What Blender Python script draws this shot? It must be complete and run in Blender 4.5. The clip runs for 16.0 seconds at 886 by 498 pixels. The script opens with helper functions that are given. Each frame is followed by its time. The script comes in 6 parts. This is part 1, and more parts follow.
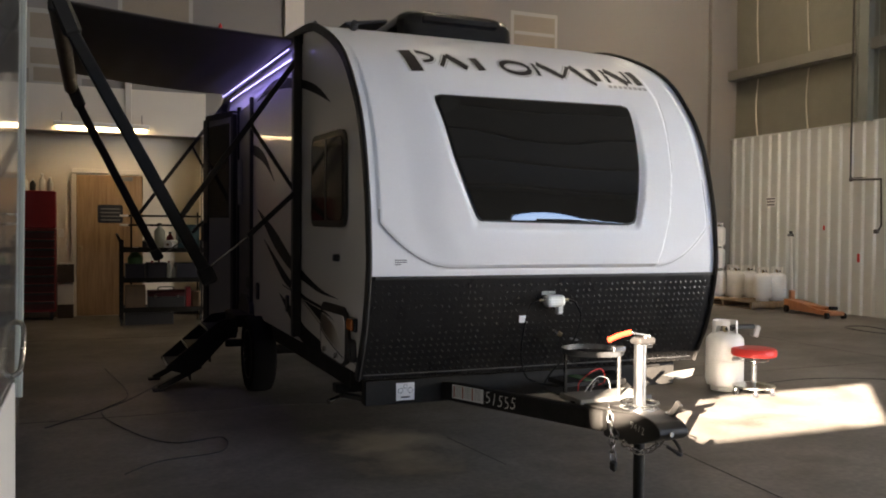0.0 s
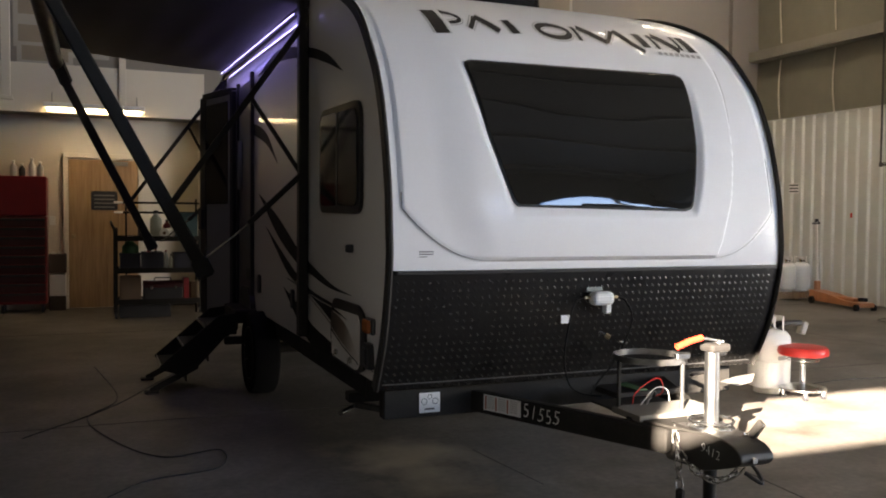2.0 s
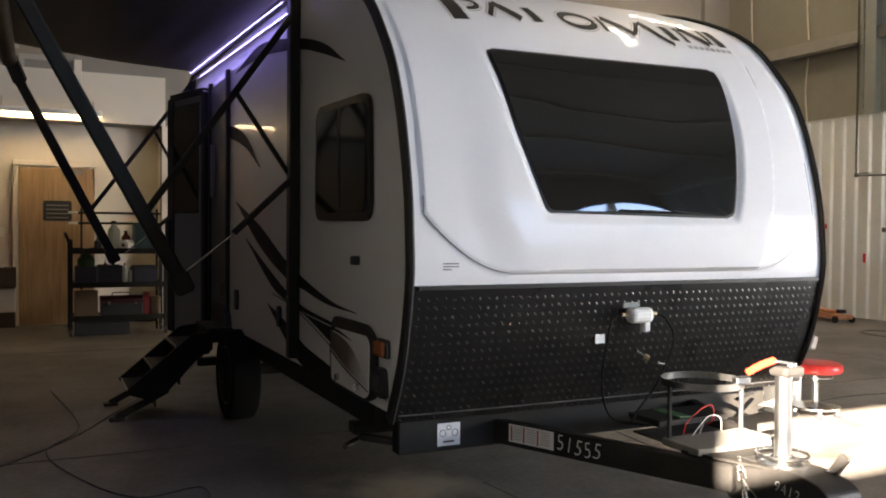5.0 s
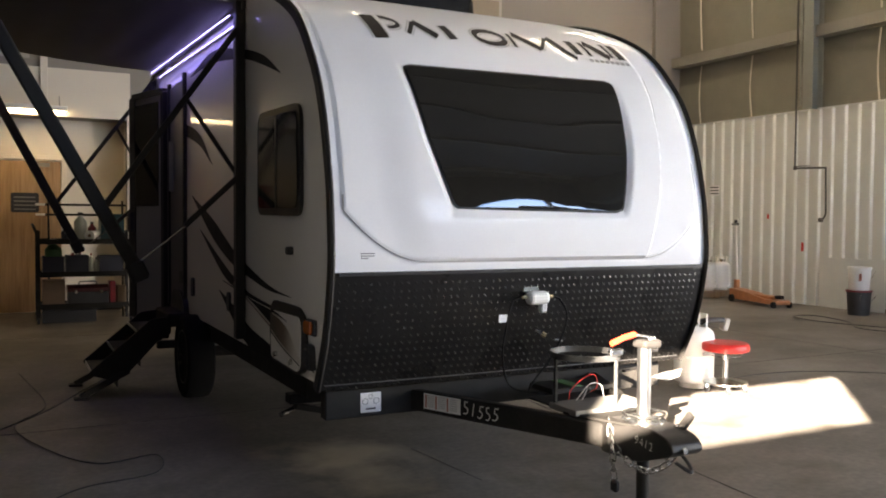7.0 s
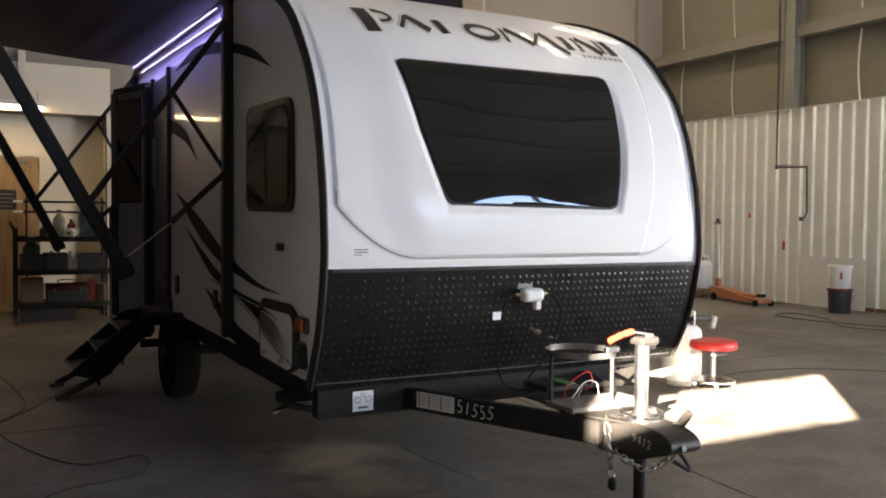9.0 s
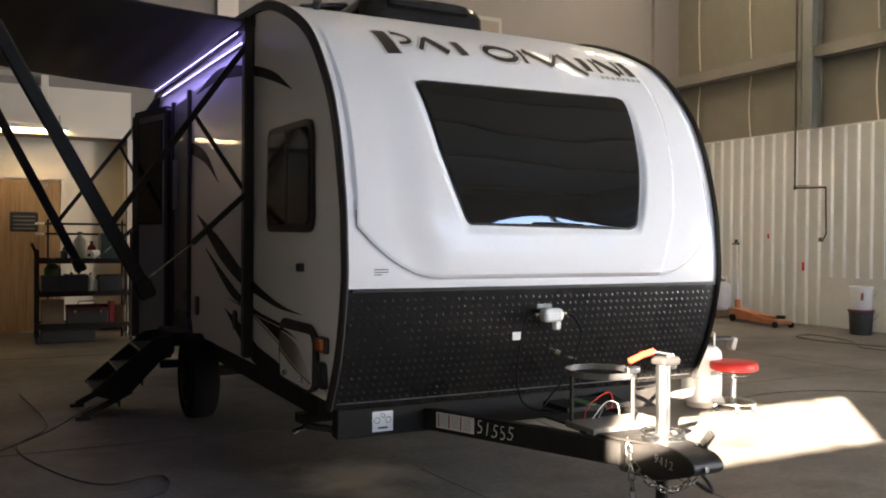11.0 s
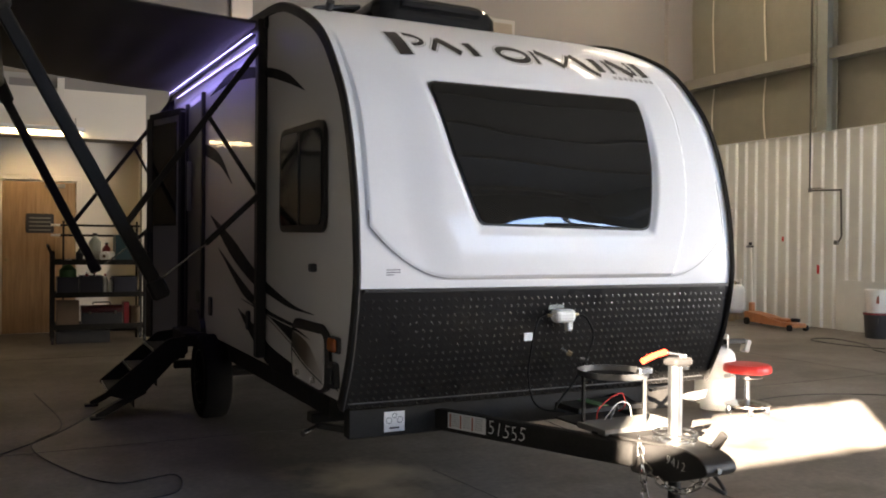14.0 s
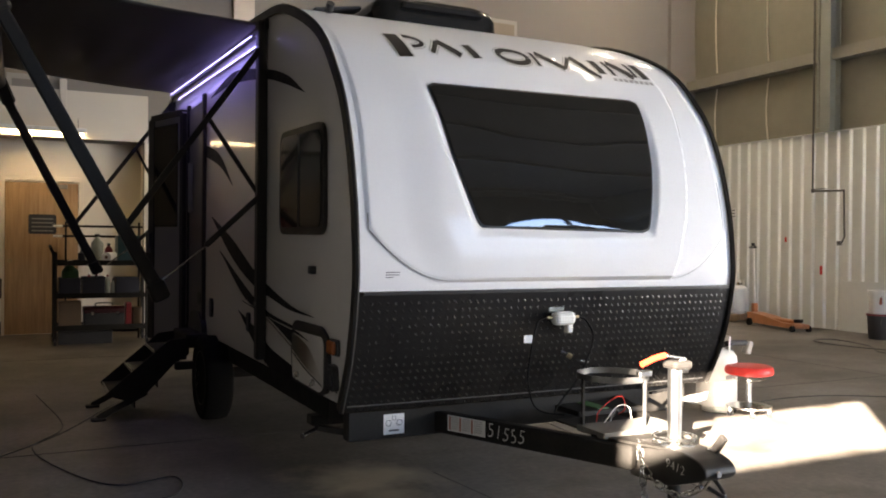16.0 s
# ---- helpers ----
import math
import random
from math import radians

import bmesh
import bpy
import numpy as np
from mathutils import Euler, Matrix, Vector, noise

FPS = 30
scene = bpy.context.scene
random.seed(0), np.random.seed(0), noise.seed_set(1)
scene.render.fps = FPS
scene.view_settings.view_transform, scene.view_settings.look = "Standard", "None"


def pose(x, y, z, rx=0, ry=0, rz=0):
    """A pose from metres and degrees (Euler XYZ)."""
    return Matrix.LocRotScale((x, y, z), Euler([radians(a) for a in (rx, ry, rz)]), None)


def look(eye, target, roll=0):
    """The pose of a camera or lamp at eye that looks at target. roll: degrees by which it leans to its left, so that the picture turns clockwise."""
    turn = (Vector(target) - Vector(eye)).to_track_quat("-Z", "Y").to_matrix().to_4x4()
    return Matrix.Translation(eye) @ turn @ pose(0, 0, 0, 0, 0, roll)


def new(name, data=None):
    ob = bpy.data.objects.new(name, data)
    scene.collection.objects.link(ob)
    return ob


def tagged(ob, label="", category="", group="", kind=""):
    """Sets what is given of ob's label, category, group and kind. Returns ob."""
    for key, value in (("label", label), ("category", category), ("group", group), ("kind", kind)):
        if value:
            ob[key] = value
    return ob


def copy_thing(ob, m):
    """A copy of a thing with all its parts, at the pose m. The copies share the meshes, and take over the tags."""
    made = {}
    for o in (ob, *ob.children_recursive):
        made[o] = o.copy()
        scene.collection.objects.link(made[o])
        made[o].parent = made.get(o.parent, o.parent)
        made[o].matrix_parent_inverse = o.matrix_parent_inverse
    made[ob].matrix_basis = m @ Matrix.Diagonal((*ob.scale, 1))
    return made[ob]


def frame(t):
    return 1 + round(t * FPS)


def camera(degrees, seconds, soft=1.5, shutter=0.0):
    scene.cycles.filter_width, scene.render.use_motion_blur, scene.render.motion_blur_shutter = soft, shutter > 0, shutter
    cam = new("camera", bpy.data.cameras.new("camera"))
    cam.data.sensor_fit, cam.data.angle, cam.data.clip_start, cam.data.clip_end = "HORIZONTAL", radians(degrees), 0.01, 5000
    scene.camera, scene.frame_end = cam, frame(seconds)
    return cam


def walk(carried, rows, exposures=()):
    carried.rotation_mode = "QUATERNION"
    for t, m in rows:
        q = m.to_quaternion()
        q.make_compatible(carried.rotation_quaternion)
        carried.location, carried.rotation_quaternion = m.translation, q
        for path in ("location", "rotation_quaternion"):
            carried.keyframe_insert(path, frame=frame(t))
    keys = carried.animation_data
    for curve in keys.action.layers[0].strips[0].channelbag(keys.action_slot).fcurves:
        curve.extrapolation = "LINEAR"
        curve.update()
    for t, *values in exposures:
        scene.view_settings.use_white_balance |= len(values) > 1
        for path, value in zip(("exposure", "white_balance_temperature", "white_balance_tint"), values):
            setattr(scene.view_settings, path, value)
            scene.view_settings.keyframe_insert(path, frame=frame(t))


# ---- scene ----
cam = camera(55.1, 16.0, soft=1.9)
EXPOSURES = [(0.0, 4.48, 7950, 16.5), (3.0, 4.48, 7950, 16.5), (4.3, 4.65, 7950, 16.5), (5.5, 4.92, 7950, 16.5), (16.0, 4.9, 7950, 16.5)]
PATH = [
    (0, (0.083, 0.037, 1.342), (0.848, 1.884, 1.295), 0.5),
    (0.5, (0.083, 0.064, 1.343), (0.846, 1.912, 1.292), 0.5),
    (1, (0.054, 0.157, 1.353), (0.817, 2.005, 1.295), 0.5),
    (1.5, (0.101, 0.348, 1.318), (0.863, 2.196, 1.248), 0.5),
    (2, (0.193, 0.656, 1.333), (0.955, 2.504, 1.258), 0.5),
    (2.5, (0.226, 0.975, 1.348), (0.983, 2.825, 1.267), 0.5),
    (3, (0.248, 1.26, 1.358), (1.012, 3.107, 1.276), 0.6),
    (3.2, (0.26, 1.384, 1.33), (1.033, 3.227, 1.251), 0.6),
    (5.3, (0.099, 1.066, 1.302), (0.973, 2.864, 1.258), 0.3),
    (5.5, (0.098, 0.893, 1.273), (0.98, 2.687, 1.227), 0.2),
    (6, (0.11, 0.7, 1.316), (0.999, 2.49, 1.261), 0.3),
    (6.5, (0.093, 0.642, 1.317), (0.989, 2.429, 1.252), 0.4),
    (7, (0.117, 0.615, 1.335), (1.031, 2.393, 1.265), 0.4),
    (7.5, (0.11, 0.636, 1.334), (1.044, 2.403, 1.262), 0.4),
    (8, (0.111, 0.66, 1.329), (1.059, 2.419, 1.255), 0.4),
    (8.5, (0.101, 0.677, 1.325), (1.057, 2.432, 1.254), 0.5),
    (9, (0.081, 0.691, 1.321), (1.038, 2.446, 1.249), 0.5),
    (11.5, (0.061, 0.688, 1.31), (0.976, 2.466, 1.297), 0.4),
    (12, (0.078, 0.687, 1.308), (0.988, 2.468, 1.295), 0.4),
    (12.5, (0.071, 0.691, 1.31), (0.978, 2.474, 1.297), 0.4),
    (13, (0.066, 0.684, 1.313), (0.971, 2.467, 1.298), 0.5),
    (13.5, (0.067, 0.691, 1.304), (0.969, 2.476, 1.29), 0.4),
    (14, (0.063, 0.682, 1.301), (0.96, 2.47, 1.287), 0.5),
    (14.5, (0.068, 0.692, 1.303), (0.961, 2.481, 1.287), 0.4),
    (15, (0.075, 0.682, 1.308), (0.965, 2.472, 1.292), 0.5),
    (15.5, (0.073, 0.688, 1.31), (0.963, 2.48, 1.295), 0.5),
    (16, (0.081, 0.68, 1.312), (0.971, 2.471, 1.298), 0.5),
]
walk(cam, [(t, look(eye, target, roll)) for t, eye, target, roll in PATH], exposures=EXPOSURES)

# ---- world, sun and large lights ----
SUN = Vector((2.2, 2.2, -1.0)).normalized()
world = bpy.data.worlds.new("sky")
scene.world = world
world.use_nodes = True
wn = world.node_tree.nodes
sky = wn.new("ShaderNodeTexSky")
sky.sky_type = 'NISHITA'
sky.sun_disc = False
sky.sun_elevation = math.asin(-SUN.z)
sky.sun_rotation = math.atan2(-SUN.x, -SUN.y)
wn["Background"].inputs["Strength"].default_value = 0.12
world.node_tree.links.new(sky.outputs[0], wn["Background"].inputs["Color"])

sun_data = bpy.data.lights.new("sun", 'SUN')
sun_data.energy = 5.0
sun_data.angle = radians(0.25)
sun_data.color = (1.0, 0.97, 0.92)
sun = new("sun", sun_data)
sun.rotation_mode = 'QUATERNION'
sun.rotation_quaternion = SUN.to_track_quat("-Z", "Y")


def area_lamp(name, place, aim, sx, sy, power, colour):
    d = bpy.data.lights.new(name, 'AREA')
    d.shape, d.size, d.size_y, d.energy, d.color = 'RECTANGLE', sx, sy, power, colour
    ob = new(name, d)
    ob.matrix_world = look(place, aim)
    return ob


# blue sky light through a wide high window behind the camera
HIGH_X0, HIGH_X1, HIGH_Z0, HIGH_Z1 = 6.8, 11.35, 3.05, 5.1
BACK_Y, RIGHT_X, FRONT_Y, LEFT_X, ROOF_Z = 13.2, 11.6, -7.0, -9.0, 7.6
area_lamp("high_window_daylight", ((HIGH_X0 + HIGH_X1) / 2, FRONT_Y - 0.1, (HIGH_Z0 + HIGH_Z1) / 2), ((HIGH_X0 + HIGH_X1) / 2, 6, 2.6), HIGH_X1 - HIGH_X0, HIGH_Z1 - HIGH_Z0, 18, (0.2, 0.44, 1.0))
# an unseen open door assumed in the ribbed side wall, placed to light the cap
SIDE_Y0, SIDE_Y1, SIDE_Z0, SIDE_Z = -3.4, 0.6, 0.0, 3.0
area_lamp("side_door_daylight", (RIGHT_X + 0.06, (SIDE_Y0 + SIDE_Y1) / 2, SIDE_Z / 2), (2, (SIDE_Y0 + SIDE_Y1) / 2, SIDE_Z / 2), SIDE_Y1 - SIDE_Y0, SIDE_Z, 42, (0.80, 0.87, 1.0))
# unseen low front-wall window beyond the parked trailer, added to light the trailer's side
LOW_X0, LOW_X1, LOW_Z0, LOW_Z1 = -4.3, -3.0, 0.7, 2.3
area_lamp("low_fill_light", ((LOW_X0 + LOW_X1) / 2, FRONT_Y + 0.05, (LOW_Z0 + LOW_Z1) / 2), ((LOW_X0 + LOW_X1) / 2, 6, 1.5), LOW_X1 - LOW_X0, LOW_Z1 - LOW_Z0, 1.2, (0.8, 0.85, 1.0))

# the violet strip under the awning rail washes the wall below it
area_lamp("awning_strip_light", (1.26, 7.25, 2.55), (1.62, 7.25, 1.4), 3.0, 0.02, 0.09, (0.28, 0.27, 1.0))

# ---- materials ----
MATS = {}


def mat(name, colour, rough=0.5, metal=0.0, vary=0.12, scale=6.0, bump=0.0, fine=80.0, coat=0.0, spec=0.5, rvary=0.1, emit=None, power=0.0):
    """A surface with two scales of variation in colour and gloss, and fine relief."""
    if name in MATS:
        return MATS[name]
    m = bpy.data.materials.new(name)
    m.use_nodes = True
    n, l = m.node_tree.nodes, m.node_tree.links
    b = n["Principled BSDF"]
    b.inputs["Roughness"].default_value = rough
    b.inputs["Metallic"].default_value = metal
    b.inputs["Specular IOR Level"].default_value = spec
    b.inputs["Coat Weight"].default_value = coat
    b.inputs["Coat Roughness"].default_value = 0.03
    co = n.new("ShaderNodeTexCoord")
    big = n.new("ShaderNodeTexNoise")
    big.inputs["Scale"].default_value = scale
    big.inputs["Detail"].default_value = 5
    small = n.new("ShaderNodeTexNoise")
    small.inputs["Scale"].default_value = fine
    small.inputs["Detail"].default_value = 3
    l.new(co.outputs["Object"], big.inputs["Vector"])
    l.new(co.outputs["Object"], small.inputs["Vector"])
    mix = n.new("ShaderNodeMix")
    mix.data_type = 'FLOAT'
    mix.inputs[0].default_value = 0.4
    l.new(big.outputs["Fac"], mix.inputs[2])
    l.new(small.outputs["Fac"], mix.inputs[3])
    ramp = n.new("ShaderNodeValToRGB")
    ramp.color_ramp.elements[0].position, ramp.color_ramp.elements[1].position = 0.3, 0.7
    ramp.color_ramp.elements[0].color = (*[c * (1 - vary) for c in colour], 1)
    ramp.color_ramp.elements[1].color = (*[min(1, c * (1 + vary)) for c in colour], 1)
    l.new(mix.outputs[0], ramp.inputs["Fac"])
    l.new(ramp.outputs["Color"], b.inputs["Base Color"])
    mr = n.new("ShaderNodeMapRange")
    mr.inputs["From Min"].default_value, mr.inputs["From Max"].default_value = 0.3, 0.7
    mr.inputs["To Min"].default_value = max(0.02, rough - rvary * rough)
    mr.inputs["To Max"].default_value = min(1, rough + rvary * rough)
    l.new(big.outputs["Fac"], mr.inputs["Value"])
    l.new(mr.outputs["Result"], b.inputs["Roughness"])
    if bump:
        bp = n.new("ShaderNodeBump")
        bp.inputs["Strength"].default_value = bump
        bp.inputs["Distance"].default_value = 0.01
        l.new(mix.outputs[0], bp.inputs["Height"])
        l.new(bp.outputs["Normal"], b.inputs["Normal"])
    if emit:
        b.inputs["Emission Color"].default_value = (*emit, 1)
        b.inputs["Emission Strength"].default_value = power
    MATS[name] = m
    return m


def wood_mat(name, dark, light, rough=0.45):
    m = bpy.data.materials.new(name)
    m.use_nodes = True
    n, l = m.node_tree.nodes, m.node_tree.links
    b = n["Principled BSDF"]
    co = n.new("ShaderNodeTexCoord")
    mp = n.new("ShaderNodeMapping")
    mp.inputs["Scale"].default_value = (14, 14, 0.9)
    nz = n.new("ShaderNodeTexNoise")
    nz.inputs["Scale"].default_value = 2.2
    nz.inputs["Detail"].default_value = 9
    nz.inputs["Distortion"].default_value = 0.6
    ramp = n.new("ShaderNodeValToRGB")
    ramp.color_ramp.elements[0].position, ramp.color_ramp.elements[1].position = 0.3, 0.72
    ramp.color_ramp.elements[0].color = (*dark, 1)
    ramp.color_ramp.elements[1].color = (*light, 1)
    l.new(co.outputs["Object"], mp.inputs["Vector"])
    l.new(mp.outputs["Vector"], nz.inputs["Vector"])
    l.new(nz.outputs["Fac"], ramp.inputs["Fac"])
    l.new(ramp.outputs["Color"], b.inputs["Base Color"])
    b.inputs["Roughness"].default_value = rough
    MATS[name] = m
    return m


def concrete_mat():
    m = bpy.data.materials.new("polished_concrete")
    m.use_nodes = True
    n, l = m.node_tree.nodes, m.node_tree.links
    b = n["Principled BSDF"]
    co = n.new("ShaderNodeTexCoord")
    a = n.new("ShaderNodeTexNoise")
    a.inputs["Scale"].default_value = 0.55
    a.inputs["Detail"].default_value = 7
    a.inputs["Roughness"].default_value = 0.62
    c = n.new("ShaderNodeTexNoise")
    c.inputs["Scale"].default_value = 26
    c.inputs["Detail"].default_value = 6
    st = n.new("ShaderNodeTexNoise")
    st.inputs["Scale"].default_value = 2.6
    st.inputs["Detail"].default_value = 4
    for t in (a, c, st):
        l.new(co.outputs["Object"], t.inputs["Vector"])
    ramp = n.new("ShaderNodeValToRGB")
    e = ramp.color_ramp.elements
    e[0].position, e[0].color = 0.32, (0.09, 0.079, 0.068, 1)
    e[1].position, e[1].color = 0.7, (0.25, 0.226, 0.198, 1)
    l.new(a.outputs["Fac"], ramp.inputs["Fac"])
    r2 = n.new("ShaderNodeValToRGB")
    r2.color_ramp.elements[0].position, r2.color_ramp.elements[0].color = 0.3, (0.8, 0.8, 0.8, 1)
    r2.color_ramp.elements[1].position, r2.color_ramp.elements[1].color = 0.7, (1.1, 1.1, 1.1, 1)
    l.new(c.outputs["Fac"], r2.inputs["Fac"])
    r3 = n.new("ShaderNodeValToRGB")
    r3.color_ramp.elements[0].position, r3.color_ramp.elements[0].color = 0.30, (0.68, 0.64, 0.6, 1)
    r3.color_ramp.elements[1].position, r3.color_ramp.elements[1].color = 0.5, (1.05, 1.05, 1.05, 1)
    l.new(st.outputs["Fac"], r3.inputs["Fac"])
    m1 = n.new("ShaderNodeMix")
    m1.data_type, m1.blend_type = 'RGBA', 'MULTIPLY'
    m1.inputs[0].default_value = 1
    l.new(ramp.outputs["Color"], m1.inputs[6])
    l.new(r2.outputs["Color"], m1.inputs[7])
    m2 = n.new("ShaderNodeMix")
    m2.data_type, m2.blend_type = 'RGBA', 'MULTIPLY'
    m2.inputs[0].default_value = 1
    l.new(m1.outputs[2], m2.inputs[6])
    l.new(r3.outputs["Color"], m2.inputs[7])
    # a pool of warm light on the slab, painted in as a pale patch
    mp = n.new("ShaderNodeMapping")
    mp.inputs["Location"].default_value = (-1.8, -5.0, 0)
    sc = n.new("ShaderNodeVectorMath")
    sc.operation = 'MULTIPLY'
    sc.inputs[1].default_value = (1.9, 1.5, 0)
    ln = n.new("ShaderNodeVectorMath")
    ln.operation = 'LENGTH'
    wob = n.new("ShaderNodeMath")
    wob.operation = 'MULTIPLY_ADD'
    wob.inputs[1].default_value = 2.2
    l.new(co.outputs["Object"], mp.inputs["Vector"])
    l.new(mp.outputs["Vector"], sc.inputs[0])
    l.new(sc.outputs[0], ln.inputs[0])
    l.new(st.outputs["Fac"], wob.inputs[0])
    l.new(ln.outputs["Value"], wob.inputs[2])
    dr = n.new("ShaderNodeMapRange")
    dr.inputs["From Min"].default_value, dr.inputs["From Max"].default_value = 1.15, 1.95
    dr.inputs["To Min"].default_value, dr.inputs["To Max"].default_value = 0.75, 0.0
    l.new(wob.outputs[0], dr.inputs["Value"])
    m3 = n.new("ShaderNodeMix")
    m3.data_type = 'RGBA'
    m3.inputs[7].default_value = (0.55, 0.46, 0.34, 1)
    l.new(dr.outputs["Result"], m3.inputs[0])
    l.new(m2.outputs[2], m3.inputs[6])
    l.new(m3.outputs[2], b.inputs["Base Color"])
    mr = n.new("ShaderNodeMapRange")
    mr.inputs["To Min"].default_value, mr.inputs["To Max"].default_value = 0.34, 0.7
    b.inputs["Specular IOR Level"].default_value = 0.2
    l.new(st.outputs["Fac"], mr.inputs["Value"])
    l.new(mr.outputs["Result"], b.inputs["Roughness"])
    bp = n.new("ShaderNodeBump")
    bp.inputs["Strength"].default_value, bp.inputs["Distance"].default_value = 0.1, 0.003
    l.new(c.outputs["Fac"], bp.inputs["Height"])
    l.new(bp.outputs["Normal"], b.inputs["Normal"])
    return m


CONCRETE = concrete_mat()
JOINT = mat("joint_dark", (0.06, 0.055, 0.05), 0.9)
DRYWALL = mat("painted_drywall", (0.25, 0.23, 0.205), 0.75, vary=0.05, scale=1.2, bump=0.05, fine=120)
BEIGE = mat("beige_paint", (0.70, 0.64, 0.55), 0.6, vary=0.05, scale=1.5, bump=0.04, fine=140)
BAREBOARD = mat("bare_drywall", (0.30, 0.255, 0.195), 0.85, vary=0.1, scale=3)
MUD = mat("joint_compound", (0.42, 0.39, 0.34), 0.8, vary=0.08, scale=5)
# ribs paler than the panel, to put their highlights into the colour
RIBLIT = mat("lit_rib_paint", (0.72, 0.73, 0.69), 0.32, vary=0.04, scale=2)
PANEL = mat("white_steel_panel", (0.64, 0.65, 0.61), 0.32, vary=0.05, scale=1.2, bump=0.02, fine=9, spec=0.5)
INSUL = mat("insulation_facing", (0.2, 0.192, 0.15), 0.42, vary=0.1, scale=0.8, bump=0.25, fine=5)
SEAM = mat("insulation_seam", (0.6, 0.55, 0.45), 0.45, vary=0.1, scale=8)
STEEL = mat("grey_painted_steel", (0.21, 0.225, 0.2), 0.45, vary=0.1, scale=2)
GIRT = mat("dull_steel_girt", (0.23, 0.22, 0.19), 0.5, vary=0.12, scale=2)
PIPE = mat("dark_pipe", (0.07, 0.065, 0.06), 0.5, vary=0.2, scale=8)
ROOFING = mat("roof_deck", (0.11, 0.105, 0.09), 0.7, vary=0.1, scale=1)
GELCOAT = mat("white_gelcoat", (0.80, 0.79, 0.79), 0.45, vary=0.025, scale=1.4, coat=0.23, spec=0.06, rvary=0.2)
SIDEWALL = mat("white_fibreglass_side", (0.74, 0.71, 0.66), 0.36, vary=0.04, scale=1.5, coat=0.22, spec=0.15)
BLACKGEL = mat("black_plate", (0.013, 0.012, 0.011), 0.28, vary=0.12, scale=4, bump=0.05, spec=0.18)
BLACKTRIM = mat("black_trim", (0.024, 0.022, 0.02), 0.45, vary=0.2, scale=6, spec=0.3)
BLACKSTEEL = mat("black_painted_steel", (0.017, 0.0155, 0.0135), 0.6, vary=0.4, scale=9, bump=0.05, spec=0.18)
RUBBER = mat("tyre_rubber", (0.009, 0.009, 0.009), 0.85, vary=0.2, scale=12, bump=0.1, spec=0.1)
CHROME = mat("zinc_steel", (0.62, 0.61, 0.58), 0.25, 1.0, vary=0.12, scale=20)
SILVER = mat("silver_tube", (0.33, 0.33, 0.32), 0.36, 1.0, vary=0.08, scale=14)
GLASS = mat("dark_tinted_glass", (0.015, 0.014, 0.012), 0.03, vary=0.05, spec=0.5, rvary=0.0)
SIDEGLASS = mat("smoked_acrylic", (0.012, 0.012, 0.012), 0.08, vary=0.05, spec=0.16, rvary=0.0)
CANVAS = mat("black_awning_fabric", (0.14, 0.127, 0.115), 0.8, vary=0.2, scale=3, bump=0.15, fine=200)
NEIGHBOUR = mat("grey_gloss_side", (0.1, 0.097, 0.092), 0.12, vary=0.05, scale=2, coat=0.5)
DARKINSUL = mat("dark_insulation", (0.11, 0.10, 0.085), 0.6, vary=0.1, scale=1)
GRAPHIC = mat("dark_vinyl", (0.02, 0.0175, 0.017), 0.6, vary=0.15, scale=6, spec=0.12)
BROWN = mat("brown_vinyl", (0.16, 0.095, 0.055), 0.3, vary=0.2, scale=5)
GREYVINYL = mat("grey_vinyl", (0.33, 0.32, 0.31), 0.3, vary=0.1)
OAK = wood_mat("oak_veneer", (0.30, 0.185, 0.095), (0.46, 0.30, 0.165))
PALLETWOOD = wood_mat("pallet_wood", (0.22, 0.15, 0.09), (0.38, 0.27, 0.17), 0.8)
RED = mat("red_vinyl", (0.62, 0.03, 0.025), 0.4, vary=0.08)
REDPAINT = mat("red_enamel", (0.2, 0.014, 0.018), 0.35, vary=0.1)
DRAWER = mat("dark_red_drawer", (0.055, 0.008, 0.009), 0.4, vary=0.2)
GRIP = mat("red_orange_grip", (0.88, 0.045, 0.02), 0.4, vary=0.08)
TANKWHITE = mat("white_tank_paint", (0.78, 0.76, 0.71), 0.38, vary=0.06, scale=9, bump=0.03)
ORANGE = mat("orange_enamel", (0.5, 0.2, 0.09), 0.45, vary=0.2, scale=9)
BLACKPLASTIC = mat("black_plastic", (0.025, 0.025, 0.027), 0.5, vary=0.2, scale=10)
WHITEPLASTIC = mat("white_plastic", (0.78, 0.77, 0.73), 0.4, vary=0.05)
GREENPLASTIC = mat("green_plastic", (0.06, 0.16, 0.06), 0.5, vary=0.2)
TEAL = mat("teal_plastic", (0.016, 0.05, 0.055), 0.4, vary=0.2)
BRASS = mat("brass", (0.42, 0.33, 0.2), 0.45, 1.0, vary=0.15)
AMBER = mat("amber_lens", (0.42, 0.11, 0.025), 0.2, vary=0.1)
PAPER = mat("white_sticker", (0.82, 0.81, 0.79), 0.5, vary=0.03)
INK = mat("dark_ink", (0.05, 0.05, 0.05), 0.6)
REDINK = mat("faded_red_ink", (0.45, 0.14, 0.09), 0.6)
CHALK = mat("white_paint_marker", (0.80, 0.80, 0.77), 0.7)
TUBE = mat("fluorescent_tube", (0.9, 0.88, 0.8), 0.4, emit=(1.0, 0.81, 0.5), power=0.68)
LED = mat("violet_led", (0.8, 0.8, 1.0), 0.4, emit=(0.30, 0.30, 1.0), power=0.55)
HIGHBAY = mat("ceiling_tube", (0.9, 0.9, 0.85), 0.4, emit=(1.0, 0.92, 0.77), power=2.4)
ASPHALT = mat("outdoor_asphalt", (0.06, 0.06, 0.06), 0.9, vary=0.2, scale=0.5)


